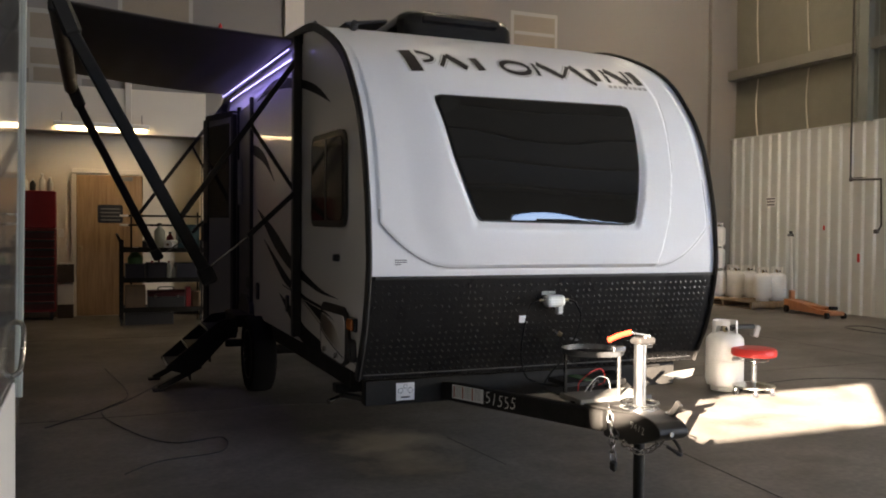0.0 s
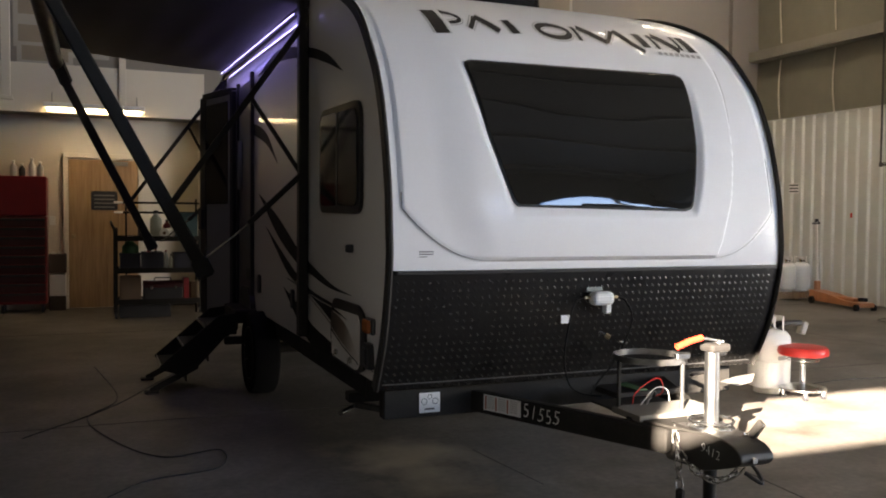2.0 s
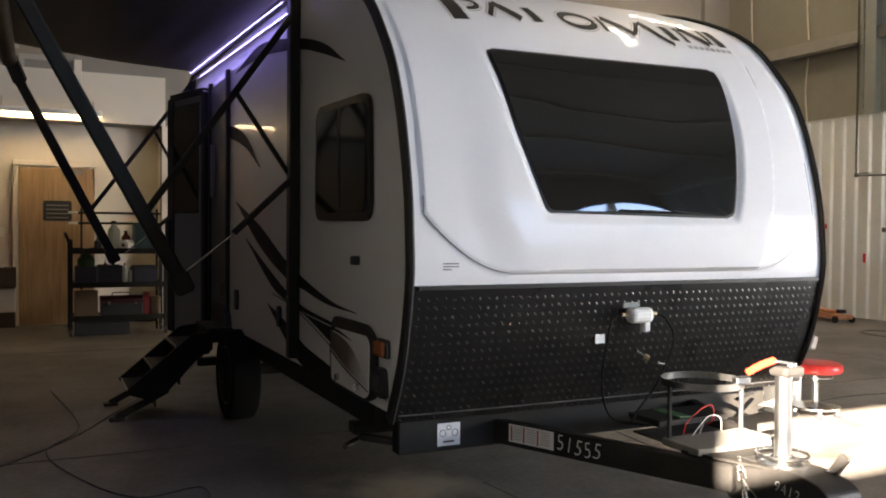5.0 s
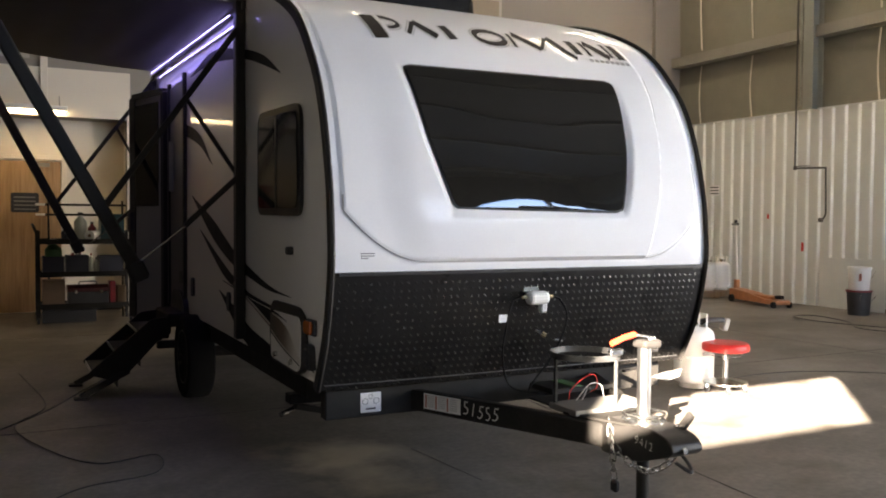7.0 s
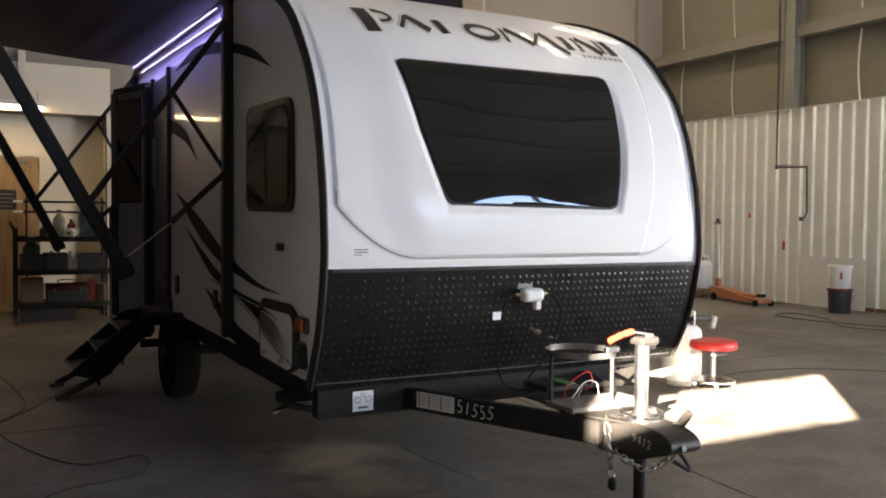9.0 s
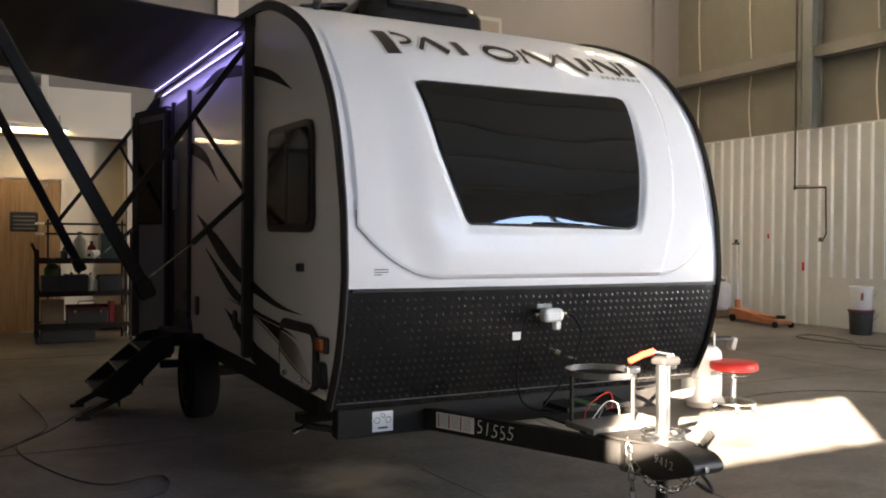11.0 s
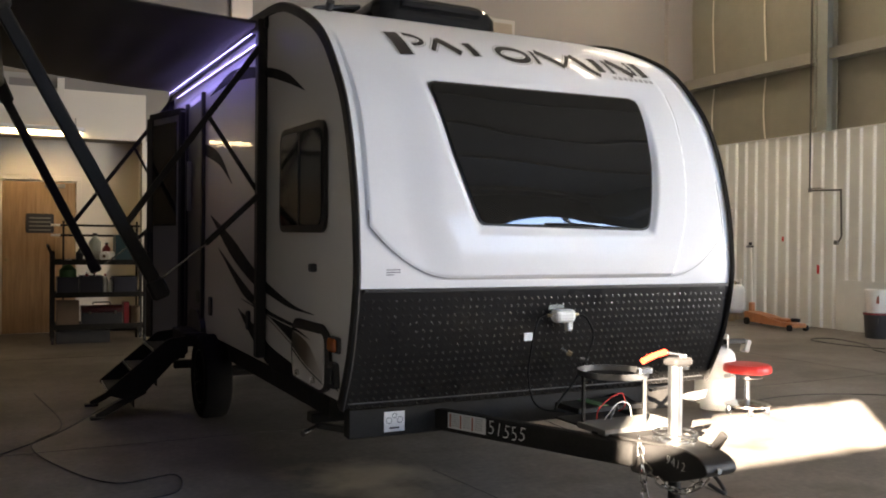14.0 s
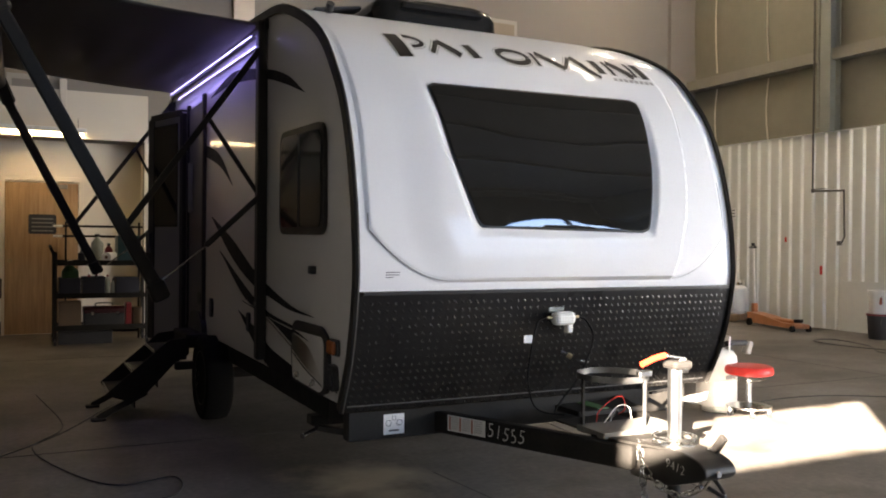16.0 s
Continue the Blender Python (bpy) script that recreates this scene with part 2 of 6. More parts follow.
# ---- mesh helpers ----
def part(name, bm, material, parent=None, label="", smooth=False, kind=""):
    """One mesh object out of a bmesh, under its thing or part."""
    me = bpy.data.meshes.new(name)
    bmesh.ops.recalc_face_normals(bm, faces=bm.faces)
    if smooth:
        for f in bm.faces:
            f.smooth = True
    bm.to_mesh(me)
    bm.free()
    if smooth:
        me.set_sharp_from_angle(angle=radians(38))
    me.materials.append(material)
    ob = new(name, me)
    if parent is not None:
        ob.parent = parent
        ob.matrix_parent_inverse = parent.matrix_world.inverted() if parent.matrix_world != Matrix.Identity(4) else Matrix.Identity(4)
    return tagged(ob, label=label, kind=kind)


def thing(name, label, category, group="", place=(0, 0, 0)):
    ob = new(name)
    ob.empty_display_size = 0.1
    ob.location = place
    bpy.context.view_layer.update()
    return tagged(ob, label=label, category=category, group=group)


def box(bm, lo, hi, bev=0.0, rot=None, seg=1):
    c = [(a + b) / 2 for a, b in zip(lo, hi)]
    r = bmesh.ops.create_cube(bm, size=1)
    vs = r["verts"]
    bmesh.ops.scale(bm, vec=[abs(b - a) for a, b in zip(lo, hi)], verts=vs)
    if bev:
        es = list({e for v in vs for e in v.link_edges})
        r = bmesh.ops.bevel(bm, geom=es, offset=bev, segments=seg, affect='EDGES', profile=0.5)
        vs = list({v for f in r["faces"] for v in f.verts} | {v for v in vs if v.is_valid})
    if rot is not None:
        bmesh.ops.rotate(bm, cent=(0, 0, 0), matrix=rot, verts=vs)
    bmesh.ops.translate(bm, vec=c, verts=vs)
    return bm


def B():
    return bmesh.new()


def bx(lo, hi, bev=0.0, rot=None, seg=1):
    return box(B(), lo, hi, bev, rot, seg)


def cyl(bm, p, q, r, r2=None, n=16, caps=True):
    p, q = Vector(p), Vector(q)
    d = q - p
    res = bmesh.ops.create_cone(bm, cap_ends=caps, segments=n, radius1=r, radius2=r if r2 is None else r2, depth=d.length)
    m = Matrix.Translation((p + q) / 2) @ d.to_track_quat("Z", "Y").to_matrix().to_4x4()
    bmesh.ops.transform(bm, matrix=m, verts=res["verts"])
    return bm


def bar(bm, p, q, w, h, up=(0, 1, 0), bev=0.004):
    """A rectangular bar from p to q, w wide across up, h along up."""
    p, q = Vector(p), Vector(q)
    d = (q - p)
    z = d.normalized()
    u = Vector(up)
    x = u.cross(z).normalized()
    y = z.cross(x)
    m = Matrix((x, y, z)).transposed()
    half = d.length / 2
    b2 = bx((-w / 2, -h / 2, -half), (w / 2, h / 2, half), bev)
    bmesh.ops.transform(b2, matrix=Matrix.Translation((p + q) / 2) @ m.to_4x4(), verts=b2.verts)
    me = bpy.data.meshes.new("tmp")
    b2.to_mesh(me)
    b2.free()
    bm.from_mesh(me)
    bpy.data.meshes.remove(me)
    return bm


def sweep(bm, pts, r, n=8, closed=False):
    """A round tube through points."""
    pts = [Vector(p) for p in pts]
    rings = []
    k = len(pts)
    ref = Vector((0.13, 0.27, 0.95)).normalized()
    for i, p in enumerate(pts):
        a = pts[(i - 1) % k] if closed or i else p
        b = pts[(i + 1) % k] if closed or i < k - 1 else p
        t = (b - a).normalized()
        u = t.cross(ref)
        if u.length < 0.05:
            u = t.cross(Vector((1, 0, 0)))
        u.normalize()
        v = t.cross(u)
        rings.append([bm.verts.new(p + r * (math.cos(2 * math.pi * j / n) * u + math.sin(2 * math.pi * j / n) * v)) for j in range(n)])
    m = k if closed else k - 1
    for i in range(m):
        A, C = rings[i], rings[(i + 1) % k]
        for j in range(n):
            bm.faces.new((A[j], A[(j + 1) % n], C[(j + 1) % n], C[j]))
    if not closed:
        bm.faces.new(rings[0])
        bm.faces.new(rings[-1])
    return bm


def smooth_line(pts, steps=8):
    """A Catmull-Rom line through points."""
    P = [Vector(p) for p in pts]
    P = [2 * P[0] - P[1]] + P + [2 * P[-1] - P[-2]]
    out = []
    for i in range(1, len(P) - 2):
        for s in range(steps):
            t = s / steps
            a, b, c, d = P[i - 1], P[i], P[i + 1], P[i + 2]
            out.append(0.5 * ((2 * b) + (c - a) * t + (2 * a - 5 * b + 4 * c - d) * t * t + (3 * b - a - 3 * c + d) * t ** 3))
    out.append(P[-2])
    return out


def ring(bm, c, R, r, axis=(0, 0, 1), n=28, m=8):
    q = Vector(axis).to_track_quat("Z", "Y")
    return sweep(bm, [Vector(c) + q @ Vector((R * math.cos(2 * math.pi * i / n), R * math.sin(2 * math.pi * i / n), 0)) for i in range(n)], r, m, True)


def lathe(bm, c, prof, n=24):
    """A turned shape about the vertical through c: prof rows of (radius, height)."""
    c = Vector(c)
    rows = [[bm.verts.new(c + Vector((r * math.cos(2 * math.pi * j / n), r * math.sin(2 * math.pi * j / n), z))) for j in range(n)] for r, z in prof]
    for A, C in zip(rows, rows[1:]):
        for j in range(n):
            bm.faces.new((A[j], A[(j + 1) % n], C[(j + 1) % n], C[j]))
    bm.faces.new(rows[0])
    bm.faces.new(rows[-1])
    return bm


def prism(pts, axis, a, b):
    """A polygon pushed along an axis from a to b. pts are in the two other axes, in order x, y, z."""
    bm = B()
    def at(p, v):
        q = list(p)
        q.insert("xyz".index(axis), v)
        return bm.verts.new(q)
    lo = [at(p, a) for p in pts]
    hi = [at(p, b) for p in pts]
    bm.faces.new(lo)
    bm.faces.new(hi)
    for i in range(len(pts)):
        j = (i + 1) % len(pts)
        bm.faces.new((lo[i], lo[j], hi[j], hi[i]))
    return bm


def rounded(pts, r, seg=4):
    """A polygon in a plane with its corners rounded."""
    out = []
    n = len(pts)
    for i in range(n):
        p, a, b = Vector(pts[i]), Vector(pts[i - 1]), Vector(pts[(i + 1) % n])
        da, db = (a - p), (b - p)
        k = min(r, da.length * 0.45, db.length * 0.45)
        s, e = p + da.normalized() * k, p + db.normalized() * k
        for j in range(seg + 1):
            t = j / seg
            q = s * (1 - t) ** 2 + p * 2 * t * (1 - t) + e * t * t
            out.append(tuple(q))
    return out

# ---- large structure ----
def structure(ob, label, category):
    return tagged(ob, label=label, category=category, kind="structure")


structure(part("ground", bx((-400, -400, -0.4), (400, 400, -0.06)), ASPHALT), "dark asphalt yard outside the workshop", "ground")

floor = structure(part("floor", bx((LEFT_X, FRONT_Y, -0.05), (RIGHT_X, 14.2, 0.0)), CONCRETE), "worn grey-brown polished concrete workshop floor", "floor")
# sawn joints, filled dark and just above the slab
for lo, hi in (((-0.905, FRONT_Y), (-0.897, 13.6)), ((8.0, FRONT_Y), (8.008, BACK_Y)), ((LEFT_X, 1.9), (RIGHT_X, 1.908)), ((LEFT_X, 6.4), (RIGHT_X, 6.408)), ((LEFT_X, 10.9), (RIGHT_X, 10.908))):
    part("joint", bx((lo[0], lo[1], 0.0), (hi[0], hi[1], 0.0015)), JOINT, floor)

part("joint", bar(B(), (2.32, FRONT_Y, 0.0012), (4.24, BACK_Y, 0.0012), 0.009, 0.0018, up=(0, 0, 1), bev=0), JOINT, floor)
part("crack", bar(B(), (2.20, 5.05, 0.001), (2.27, 4.35, 0.001), 0.004, 0.0016, up=(0, 0, 1), bev=0), JOINT, floor)

SOFFIT = 2.69
RECESS_X = 1.64
wall_back = structure(part("wall_back", bx((RECESS_X, BACK_Y, 0), (RIGHT_X + 0.4, 13.5, ROOF_Z)), DRYWALL), "taupe painted drywall end wall with unfinished patches", "wall")
structure(part("wall_over_recess", bx((LEFT_X, BACK_Y, SOFFIT), (RECESS_X, 13.5, ROOF_Z)), DRYWALL), "painted drywall wall above a recessed doorway", "wall")
structure(part("wall_recess", bx((LEFT_X, 13.72, 0), (RECESS_X, 13.9, SOFFIT)), BEIGE), "cream painted wall with an office door", "wall")
structure(part("wall_recess_return", bx((RECESS_X, 13.503, 0), (RECESS_X + 0.2, 13.9, SOFFIT - 0.002)), BEIGE), "cream painted return of the recess", "wall")
structure(part("soffit", bx((LEFT_X, 13.5, SOFFIT), (RECESS_X + 0.2, 13.9, SOFFIT + 0.1)), DRYWALL), "painted drywall soffit over the recess", "ceiling")
structure(part("beam_casing", bx((LEFT_X, 13.14, SOFFIT - 0.012), (RECESS_X + 0.02, BACK_Y - 0.003, 3.32)), BEIGE), "cream boxed beam over the recess", "beam")
structure(part("corner_post", bx((RECESS_X - 0.02, 13.16, 0), (RECESS_X + 0.16, BACK_Y - 0.003, SOFFIT - 0.014)), BEIGE), "cream corner post beside the recess", "post")
structure(part("pilaster", bx((2.84, 13.12, 0), (3.14, BACK_Y - 0.003, ROOF_Z)), BEIGE), "pale boxed pilaster on the end wall", "pilaster")
structure(part("pilaster_far", bx((11.0, 13.1, 0), (11.26, BACK_Y - 0.003, ROOF_Z)), DRYWALL), "taupe boxed pilaster near the corner", "pilaster")
# bare boards framed by joint compound
for k, (x0, x1, z0, z1) in enumerate(((6.82, 7.62, 4.52, 5.05), (0.5, 1.42, 4.3, 5.2), (-0.7, -0.28, 3.96, 4.3), (-0.7, -0.28, 3.6, 3.82), (-0.66, -0.1, 3.36, 3.55), (-0.1, 0.35, 3.5, 4.1))):
    part("compound", bx((x0 - 0.06, BACK_Y - 0.006 - 0.0012 * k, z0 - 0.07), (x1 + 0.06, BACK_Y - 0.003, z1 + 0.07)), MUD, wall_back)
    part("board", bx((x0, BACK_Y - 0.0155 - 0.0012 * k, z0), (x1, BACK_Y - 0.0135, z1)), BAREBOARD, wall_back)
part("compound", bx((6.83, BACK_Y - 0.019, 4.72), (7.61, BACK_Y - 0.0158, 4.78)), MUD, wall_back)

structure(part("wall_left", bx((LEFT_X - 0.2, FRONT_Y, 0), (LEFT_X, 14.2, ROOF_Z)), DARKINSUL), "insulated workshop side wall", "wall")
structure(part("ceiling", bx((LEFT_X - 0.2, FRONT_Y - 0.2, ROOF_Z), (RIGHT_X + 0.3, 14.2, ROOF_Z + 0.15)), ROOFING), "dark roof deck of the workshop", "ceiling")
for k in range(7):
    y = FRONT_Y + 0.9 + 3.0 * k
    structure(part("purlin", bx((LEFT_X, y, 7.38), (RIGHT_X, y + 0.07, ROOF_Z - 0.002)), GIRT), "dull steel roof purlin under the deck", "beam")
for x in (-4.2, 3.9):
    bm = bx((x - 0.1, FRONT_Y, 6.95), (x + 0.1, BACK_Y, 6.97))
    box(bm, (x - 0.008, FRONT_Y, 6.97), (x + 0.008, BACK_Y, 7.378))
    structure(part("rafter", bm, STEEL), "grey steel roof rafter", "beam")
# front wall, with a wide high window, a sun window and the added low window
WIN_X0, WIN_X1, WIN_Z0, WIN_Z1 = -8.36, -6.08, 5.16, 5.78
bm = B()
for lo, hi in (((LEFT_X, 0), (WIN_X0, ROOF_Z)), ((WIN_X0, 0), (WIN_X1, WIN_Z0)), ((WIN_X0, WIN_Z1), (WIN_X1, ROOF_Z)), ((WIN_X1, 0), (LOW_X0, ROOF_Z)), ((LOW_X0, 0), (LOW_X1, LOW_Z0)), ((LOW_X0, LOW_Z1), (LOW_X1, ROOF_Z)), ((LOW_X1, 0), (HIGH_X0, ROOF_Z)), ((HIGH_X0, 0), (HIGH_X1, HIGH_Z0)), ((HIGH_X0, HIGH_Z1), (HIGH_X1, ROOF_Z)), ((HIGH_X1, 0), (RIGHT_X + 0.35, ROOF_Z))):
    box(bm, (lo[0], FRONT_Y - 0.2, lo[1]), (hi[0], FRONT_Y, hi[1]))
structure(part("wall_front", bm, DARKINSUL), "insulated front wall with high windows", "wall")

structure(part("window_post", bx((9.3, FRONT_Y - 0.08, HIGH_Z0), (9.54, FRONT_Y + 0.04, HIGH_Z1), 0.01), PANEL), "white steel post in the high window", "post")
# unseen walls added outside to keep the low sun off the lower openings
for x, z in ((HIGH_X0 - 0.5, 7.6), (LOW_X0 - 0.5, 3.6)):
    structure(part("sun_block_wall", bx((x, FRONT_Y - 5.0, -0.06), (x + 0.2, FRONT_Y - 0.21, z)), STEEL), "plain grey unseen wall outside that blocks the sun", "wall")
# unseen dark wall beyond the parked trailer, added to dim reflections and stray light
structure(part("dimming_wall", bx((-2.15, 5.0, 0), (-2.0, 13.13, ROOF_Z - 0.002)), DARKINSUL), "dark unseen wall added to darken side reflections", "wall")

# right wall: ribbed white steel below, insulation, girts and a column above
PANEL_TOP = 3.12
bm = bx((RIGHT_X, SIDE_Y1, 0), (RIGHT_X + 0.1, BACK_Y, PANEL_TOP))
box(bm, (RIGHT_X, FRONT_Y, 0), (RIGHT_X + 0.1, SIDE_Y0, PANEL_TOP))
box(bm, (RIGHT_X, SIDE_Y0, SIDE_Z), (RIGHT_X + 0.1, SIDE_Y1, PANEL_TOP))
wall_right = structure(part("wall_right", bm, PANEL), "white ribbed steel liner panel wall", "wall")
rib_bm = prism([(0.0, -0.034), (-0.036, -0.011), (-0.036, 0.011), (0.0, 0.034)], "z", 0.0, PANEL_TOP)
rib0 = part("rib", rib_bm, RIBLIT, wall_right)
RIB = 0.2286
ribs = [y for y in (10.13 + RIB * k for k in range(-74, 14)) if y > SIDE_Y1 + 0.05 or y < SIDE_Y0 - 0.05]
rib0.matrix_world = Matrix.Translation((RIGHT_X, ribs[0], 0))
for y in ribs[1:]:
    o = rib0.copy()
    scene.collection.objects.link(o)
    o.matrix_world = Matrix.Translation((RIGHT_X, y, 0))
part("top_trim", bx((RIGHT_X - 0.035, FRONT_Y, PANEL_TOP), (RIGHT_X + 0.1, BACK_Y, PANEL_TOP + 0.02)), PANEL, wall_right)
part("repair_sheet", bx((RIGHT_X - 0.042, 8.7, 0.0), (RIGHT_X - 0.032, 9.78, 0.78)), PANEL, wall_right, "plain flat steel repair sheet")
structure(part("baseboard", bx((RIGHT_X - 0.036, SIDE_Y1, 0), (RIGHT_X - 0.031, 8.69, 0.06)), BROWN), "brown rubber base strip", "baseboard")

# quilted facing, bulging between the seams
bm = B()
ys = np.linspace(FRONT_Y, BACK_Y, 170)
zs = np.linspace(PANEL_TOP, ROOF_Z, 34)
grid = []
for y in ys:
    k = abs(math.sin(math.pi * (y - 8.95) / 1.22))
    row = []
    for z in zs:
        g = abs(math.sin(math.pi * (z - 4.4) / 2.2)) ** 0.5
        row.append(bm.verts.new((RIGHT_X + 0.13 - 0.05 * (k ** 0.5) * g + 0.012 * noise.noise((y * 1.3, z * 1.7, 2)), y, z)))
    grid.append(row)
for A, C in zip(grid, grid[1:]):
    for j in range(len(zs) - 1):
        bm.faces.new((A[j], A[j + 1], C[j + 1], C[j]))
upper = structure(part("wall_right_upper", bm, INSUL, smooth=True), "beige vinyl-faced insulation bulging between seams", "wall")
structure(part("wall_right_outer", bx((RIGHT_X + 0.2, FRONT_Y, PANEL_TOP), (RIGHT_X + 0.3, BACK_Y, ROOF_Z)), STEEL), "outer steel sheet behind the insulation", "wall")
for y in [8.95 + 1.22 * k for k in range(-13, 4)]:
    if abs(y - 9.93) > 0.2:
        bm = B()
        for z0, z1 in ((PANEL_TOP + 0.02, 4.22), (4.52, 6.4)):
            sweep(bm, [(RIGHT_X + 0.085 - 0.03 * math.sin(math.pi * k / 8), y + 0.02 * math.sin(math.pi * k / 8), z0 + (z1 - z0) * k / 8) for k in range(9)], 0.013, 6)
        part("seam", bm, SEAM, upper, smooth=True)
for z in (4.34, 6.5):
    bm = B()
    box(bm, (RIGHT_X - 0.12, FRONT_Y, z - 0.08), (RIGHT_X - 0.11, BACK_Y, z + 0.08))
    box(bm, (RIGHT_X - 0.12, FRONT_Y, z + 0.08), (RIGHT_X + 0.1, BACK_Y, z + 0.09))
    box(bm, (RIGHT_X - 0.12, FRONT_Y, z - 0.09), (RIGHT_X + 0.1, BACK_Y, z - 0.08))
    structure(part("girt", bm, GIRT), "dull steel girt along the insulated wall", "beam")
for y in (9.95, 3.9, -2.1):
    bm = B()
    box(bm, (RIGHT_X - 0.26, y - 0.09, PANEL_TOP - 0.0), (RIGHT_X - 0.245, y + 0.09, ROOF_Z))
    box(bm, (RIGHT_X - 0.035, y - 0.09, PANEL_TOP + 0.025), (RIGHT_X - 0.02, y + 0.09, ROOF_Z))
    box(bm, (RIGHT_X - 0.245, y - 0.008, PANEL_TOP), (RIGHT_X - 0.035, y + 0.008, ROOF_Z))
    structure(part("column", bm, STEEL), "grey painted steel building column", "column")

conduit = thing("air_pipe", "dark steel air pipe with a valve on the ribbed wall", "pipe", place=(RIGHT_X - 0.1, 10.34, 1.3))
part("riser", sweep(B(), [(RIGHT_X - 0.15, 10.25, 7.5), (RIGHT_X - 0.15, 10.25, 4.0), (RIGHT_X - 0.15, 10.25, 2.2)], 0.017), PIPE, conduit, smooth=True)
part("second_riser", sweep(B(), [(RIGHT_X - 0.16, 10.16, 7.5), (RIGHT_X - 0.16, 10.16, 5.0), (RIGHT_X - 0.16, 10.16, 3.2)], 0.022), STEEL, conduit, "grey conduit beside the pipe", smooth=True)
part("run", sweep(B(), [(RIGHT_X - 0.14, 10.27, 2.2), (RIGHT_X - 0.14, 9.68, 2.18)], 0.017), PIPE, conduit, smooth=True)
part("drop", sweep(B(), [(RIGHT_X - 0.14, 9.68, 2.195), (RIGHT_X - 0.14, 9.66, 1.46), (RIGHT_X - 0.14, 9.70, 1.39), (RIGHT_X - 0.16, 9.73, 1.36)], 0.016), PIPE, conduit, smooth=True)
part("elbow", bx((RIGHT_X - 0.165, 10.22, 2.17), (RIGHT_X - 0.115, 10.28, 2.24), 0.012), PIPE, conduit)
part("bracket", bx((RIGHT_X - 0.13, 10.05, 2.225), (RIGHT_X - 0.03, 10.26, 2.235)), PIPE, conduit)
part("valve", bx((RIGHT_X - 0.19, 9.70, 1.33), (RIGHT_X - 0.13, 9.77, 1.40), 0.01), PIPE, conduit)

# ---- the travel trailer ----
XL, XR = 1.371, 3.502
XM = (XL + XR) / 2
FRONT = [(4.27, 0.55), (4.15, 0.8), (4.082, 1.1), (4.085, 1.3), (4.115, 1.52), (4.205, 1.83), (4.35, 2.08), (4.65, 2.36), (5.24, 2.6), (5.8, 2.67), (6.4, 2.71)]
LINE = [(float(p[0]), float(p[1])) for p in smooth_line([(y, z, 0) for y, z in FRONT], 10)]
FINE = smooth_line([(y, z, 0) for y, z in FRONT], 80)
LZ = [p[1] for p in FINE]
LY = [p[0] for p in FINE]


def front_y(z):
    return float(np.interp(z, LZ, LY))


def step(a, b, t):
    t = max(0.0, min(1.0, (t - a) / (b - a)))
    return t * t * (3 - 2 * t)


def foot_z(x):
    """Height of the rounded foot of the moulded shield."""
    return 1.143 + 0.227 * max(0.0, min(1.0, max((1.81 - x) / 0.39, (x - 3.08) / 0.38))) ** 2


def bulge(x, z):
    """How far the moulded cap stands proud of the plain front line."""
    # pod round the window, deepest low down
    xr = float(np.interp(z, (1.15, 1.24, 1.44, 1.64, 1.91, 2.14), (3.06, 3.10, 3.164, 3.205, 3.244, 3.29)))
    xl = 1.83 - 0.09 * step(1.15, 1.45, z) - 0.02 * step(1.4, 2.2, z)
    inside = step(xl - 0.16, xl + 0.05, x) * (1 - step(xr - 0.012, xr + 0.022, x)) * step(1.138, 1.152, z)
    fade = 1 - step(1.5, 2.35, z)
    d = 0.050 * inside * (0.35 + 0.65 * fade) * (0.3 + 0.7 * step(1.8, 3.1, x))
    foot = foot_z(x)
    shield = step(foot - 0.008, foot + 0.008, z) * step(1.412, 1.426, x) * (1 - step(3.452, 3.466, x))
    return d + 0.009 * shield * (1 - step(1.9, 2.5, z) * 0.7) - 0.012 * (abs(x - XM) / 1.065) ** 4


# front window: outline in x and z
WIN = [(1.803, 2.066), (3.030, 2.078), (3.005, 1.88), (2.982, 1.70), (2.945, 1.53), (2.902, 1.381), (1.965, 1.386), (1.918, 1.53), (1.862, 1.72)]


def pane_y(x, z):
    """The pane is one smooth sheet, bowed a little outwards low down."""
    low = 1 - step(1.40, 2.10, z)
    bow = 0.25 * (1 - math.exp(-(x - 2.33) ** 2 / 0.16))
    proud = 0.050 * (0.35 + 0.65 * (1 - step(1.5, 2.35, z))) * (0.3 + 0.7 * step(1.8, 3.1, x))
    return front_y(z + 0.5 * low * bow) - 0.014 - proud - 0.04 * low * bow


def in_window(x, z):
    """1 under the pane, falling to 0 a little outside its edge."""
    xl = float(np.interp(z, (1.386, 1.53, 1.72, 2.066), (1.965, 1.918, 1.862, 1.803)))
    xr = float(np.interp(z, (1.381, 1.53, 1.70, 1.88, 2.078), (2.902, 2.945, 2.982, 3.005, 3.030)))
    return step(xl - 0.05, xl - 0.005, x) * (1 - step(xr + 0.005, xr + 0.05, x)) * step(1.335, 1.38, z) * (1 - step(2.075, 2.12, z))


def cap_y(x, z, y=None):
    y = (front_y(z) if y is None else y) - bulge(x, z)
    w = in_window(x, z)
    return y * (1 - w) + (pane_y(x, z) + 0.012) * w if w > 0 else y


def on_front(x, z, out=0.0):
    return Vector((x, cap_y(x, z) - out, z))


trailer = thing("travel_trailer", "white rounded-front travel trailer with a black lower front", "trailer", place=(XM, 6.5, 0))

REAR = [(9.0, 2.70), (9.3, 2.6), (9.42, 2.3), (9.45, 1.6), (9.42, 0.57)]
outline = [p for p in LINE] + REAR
pr = [(y, z) for y, z in outline]


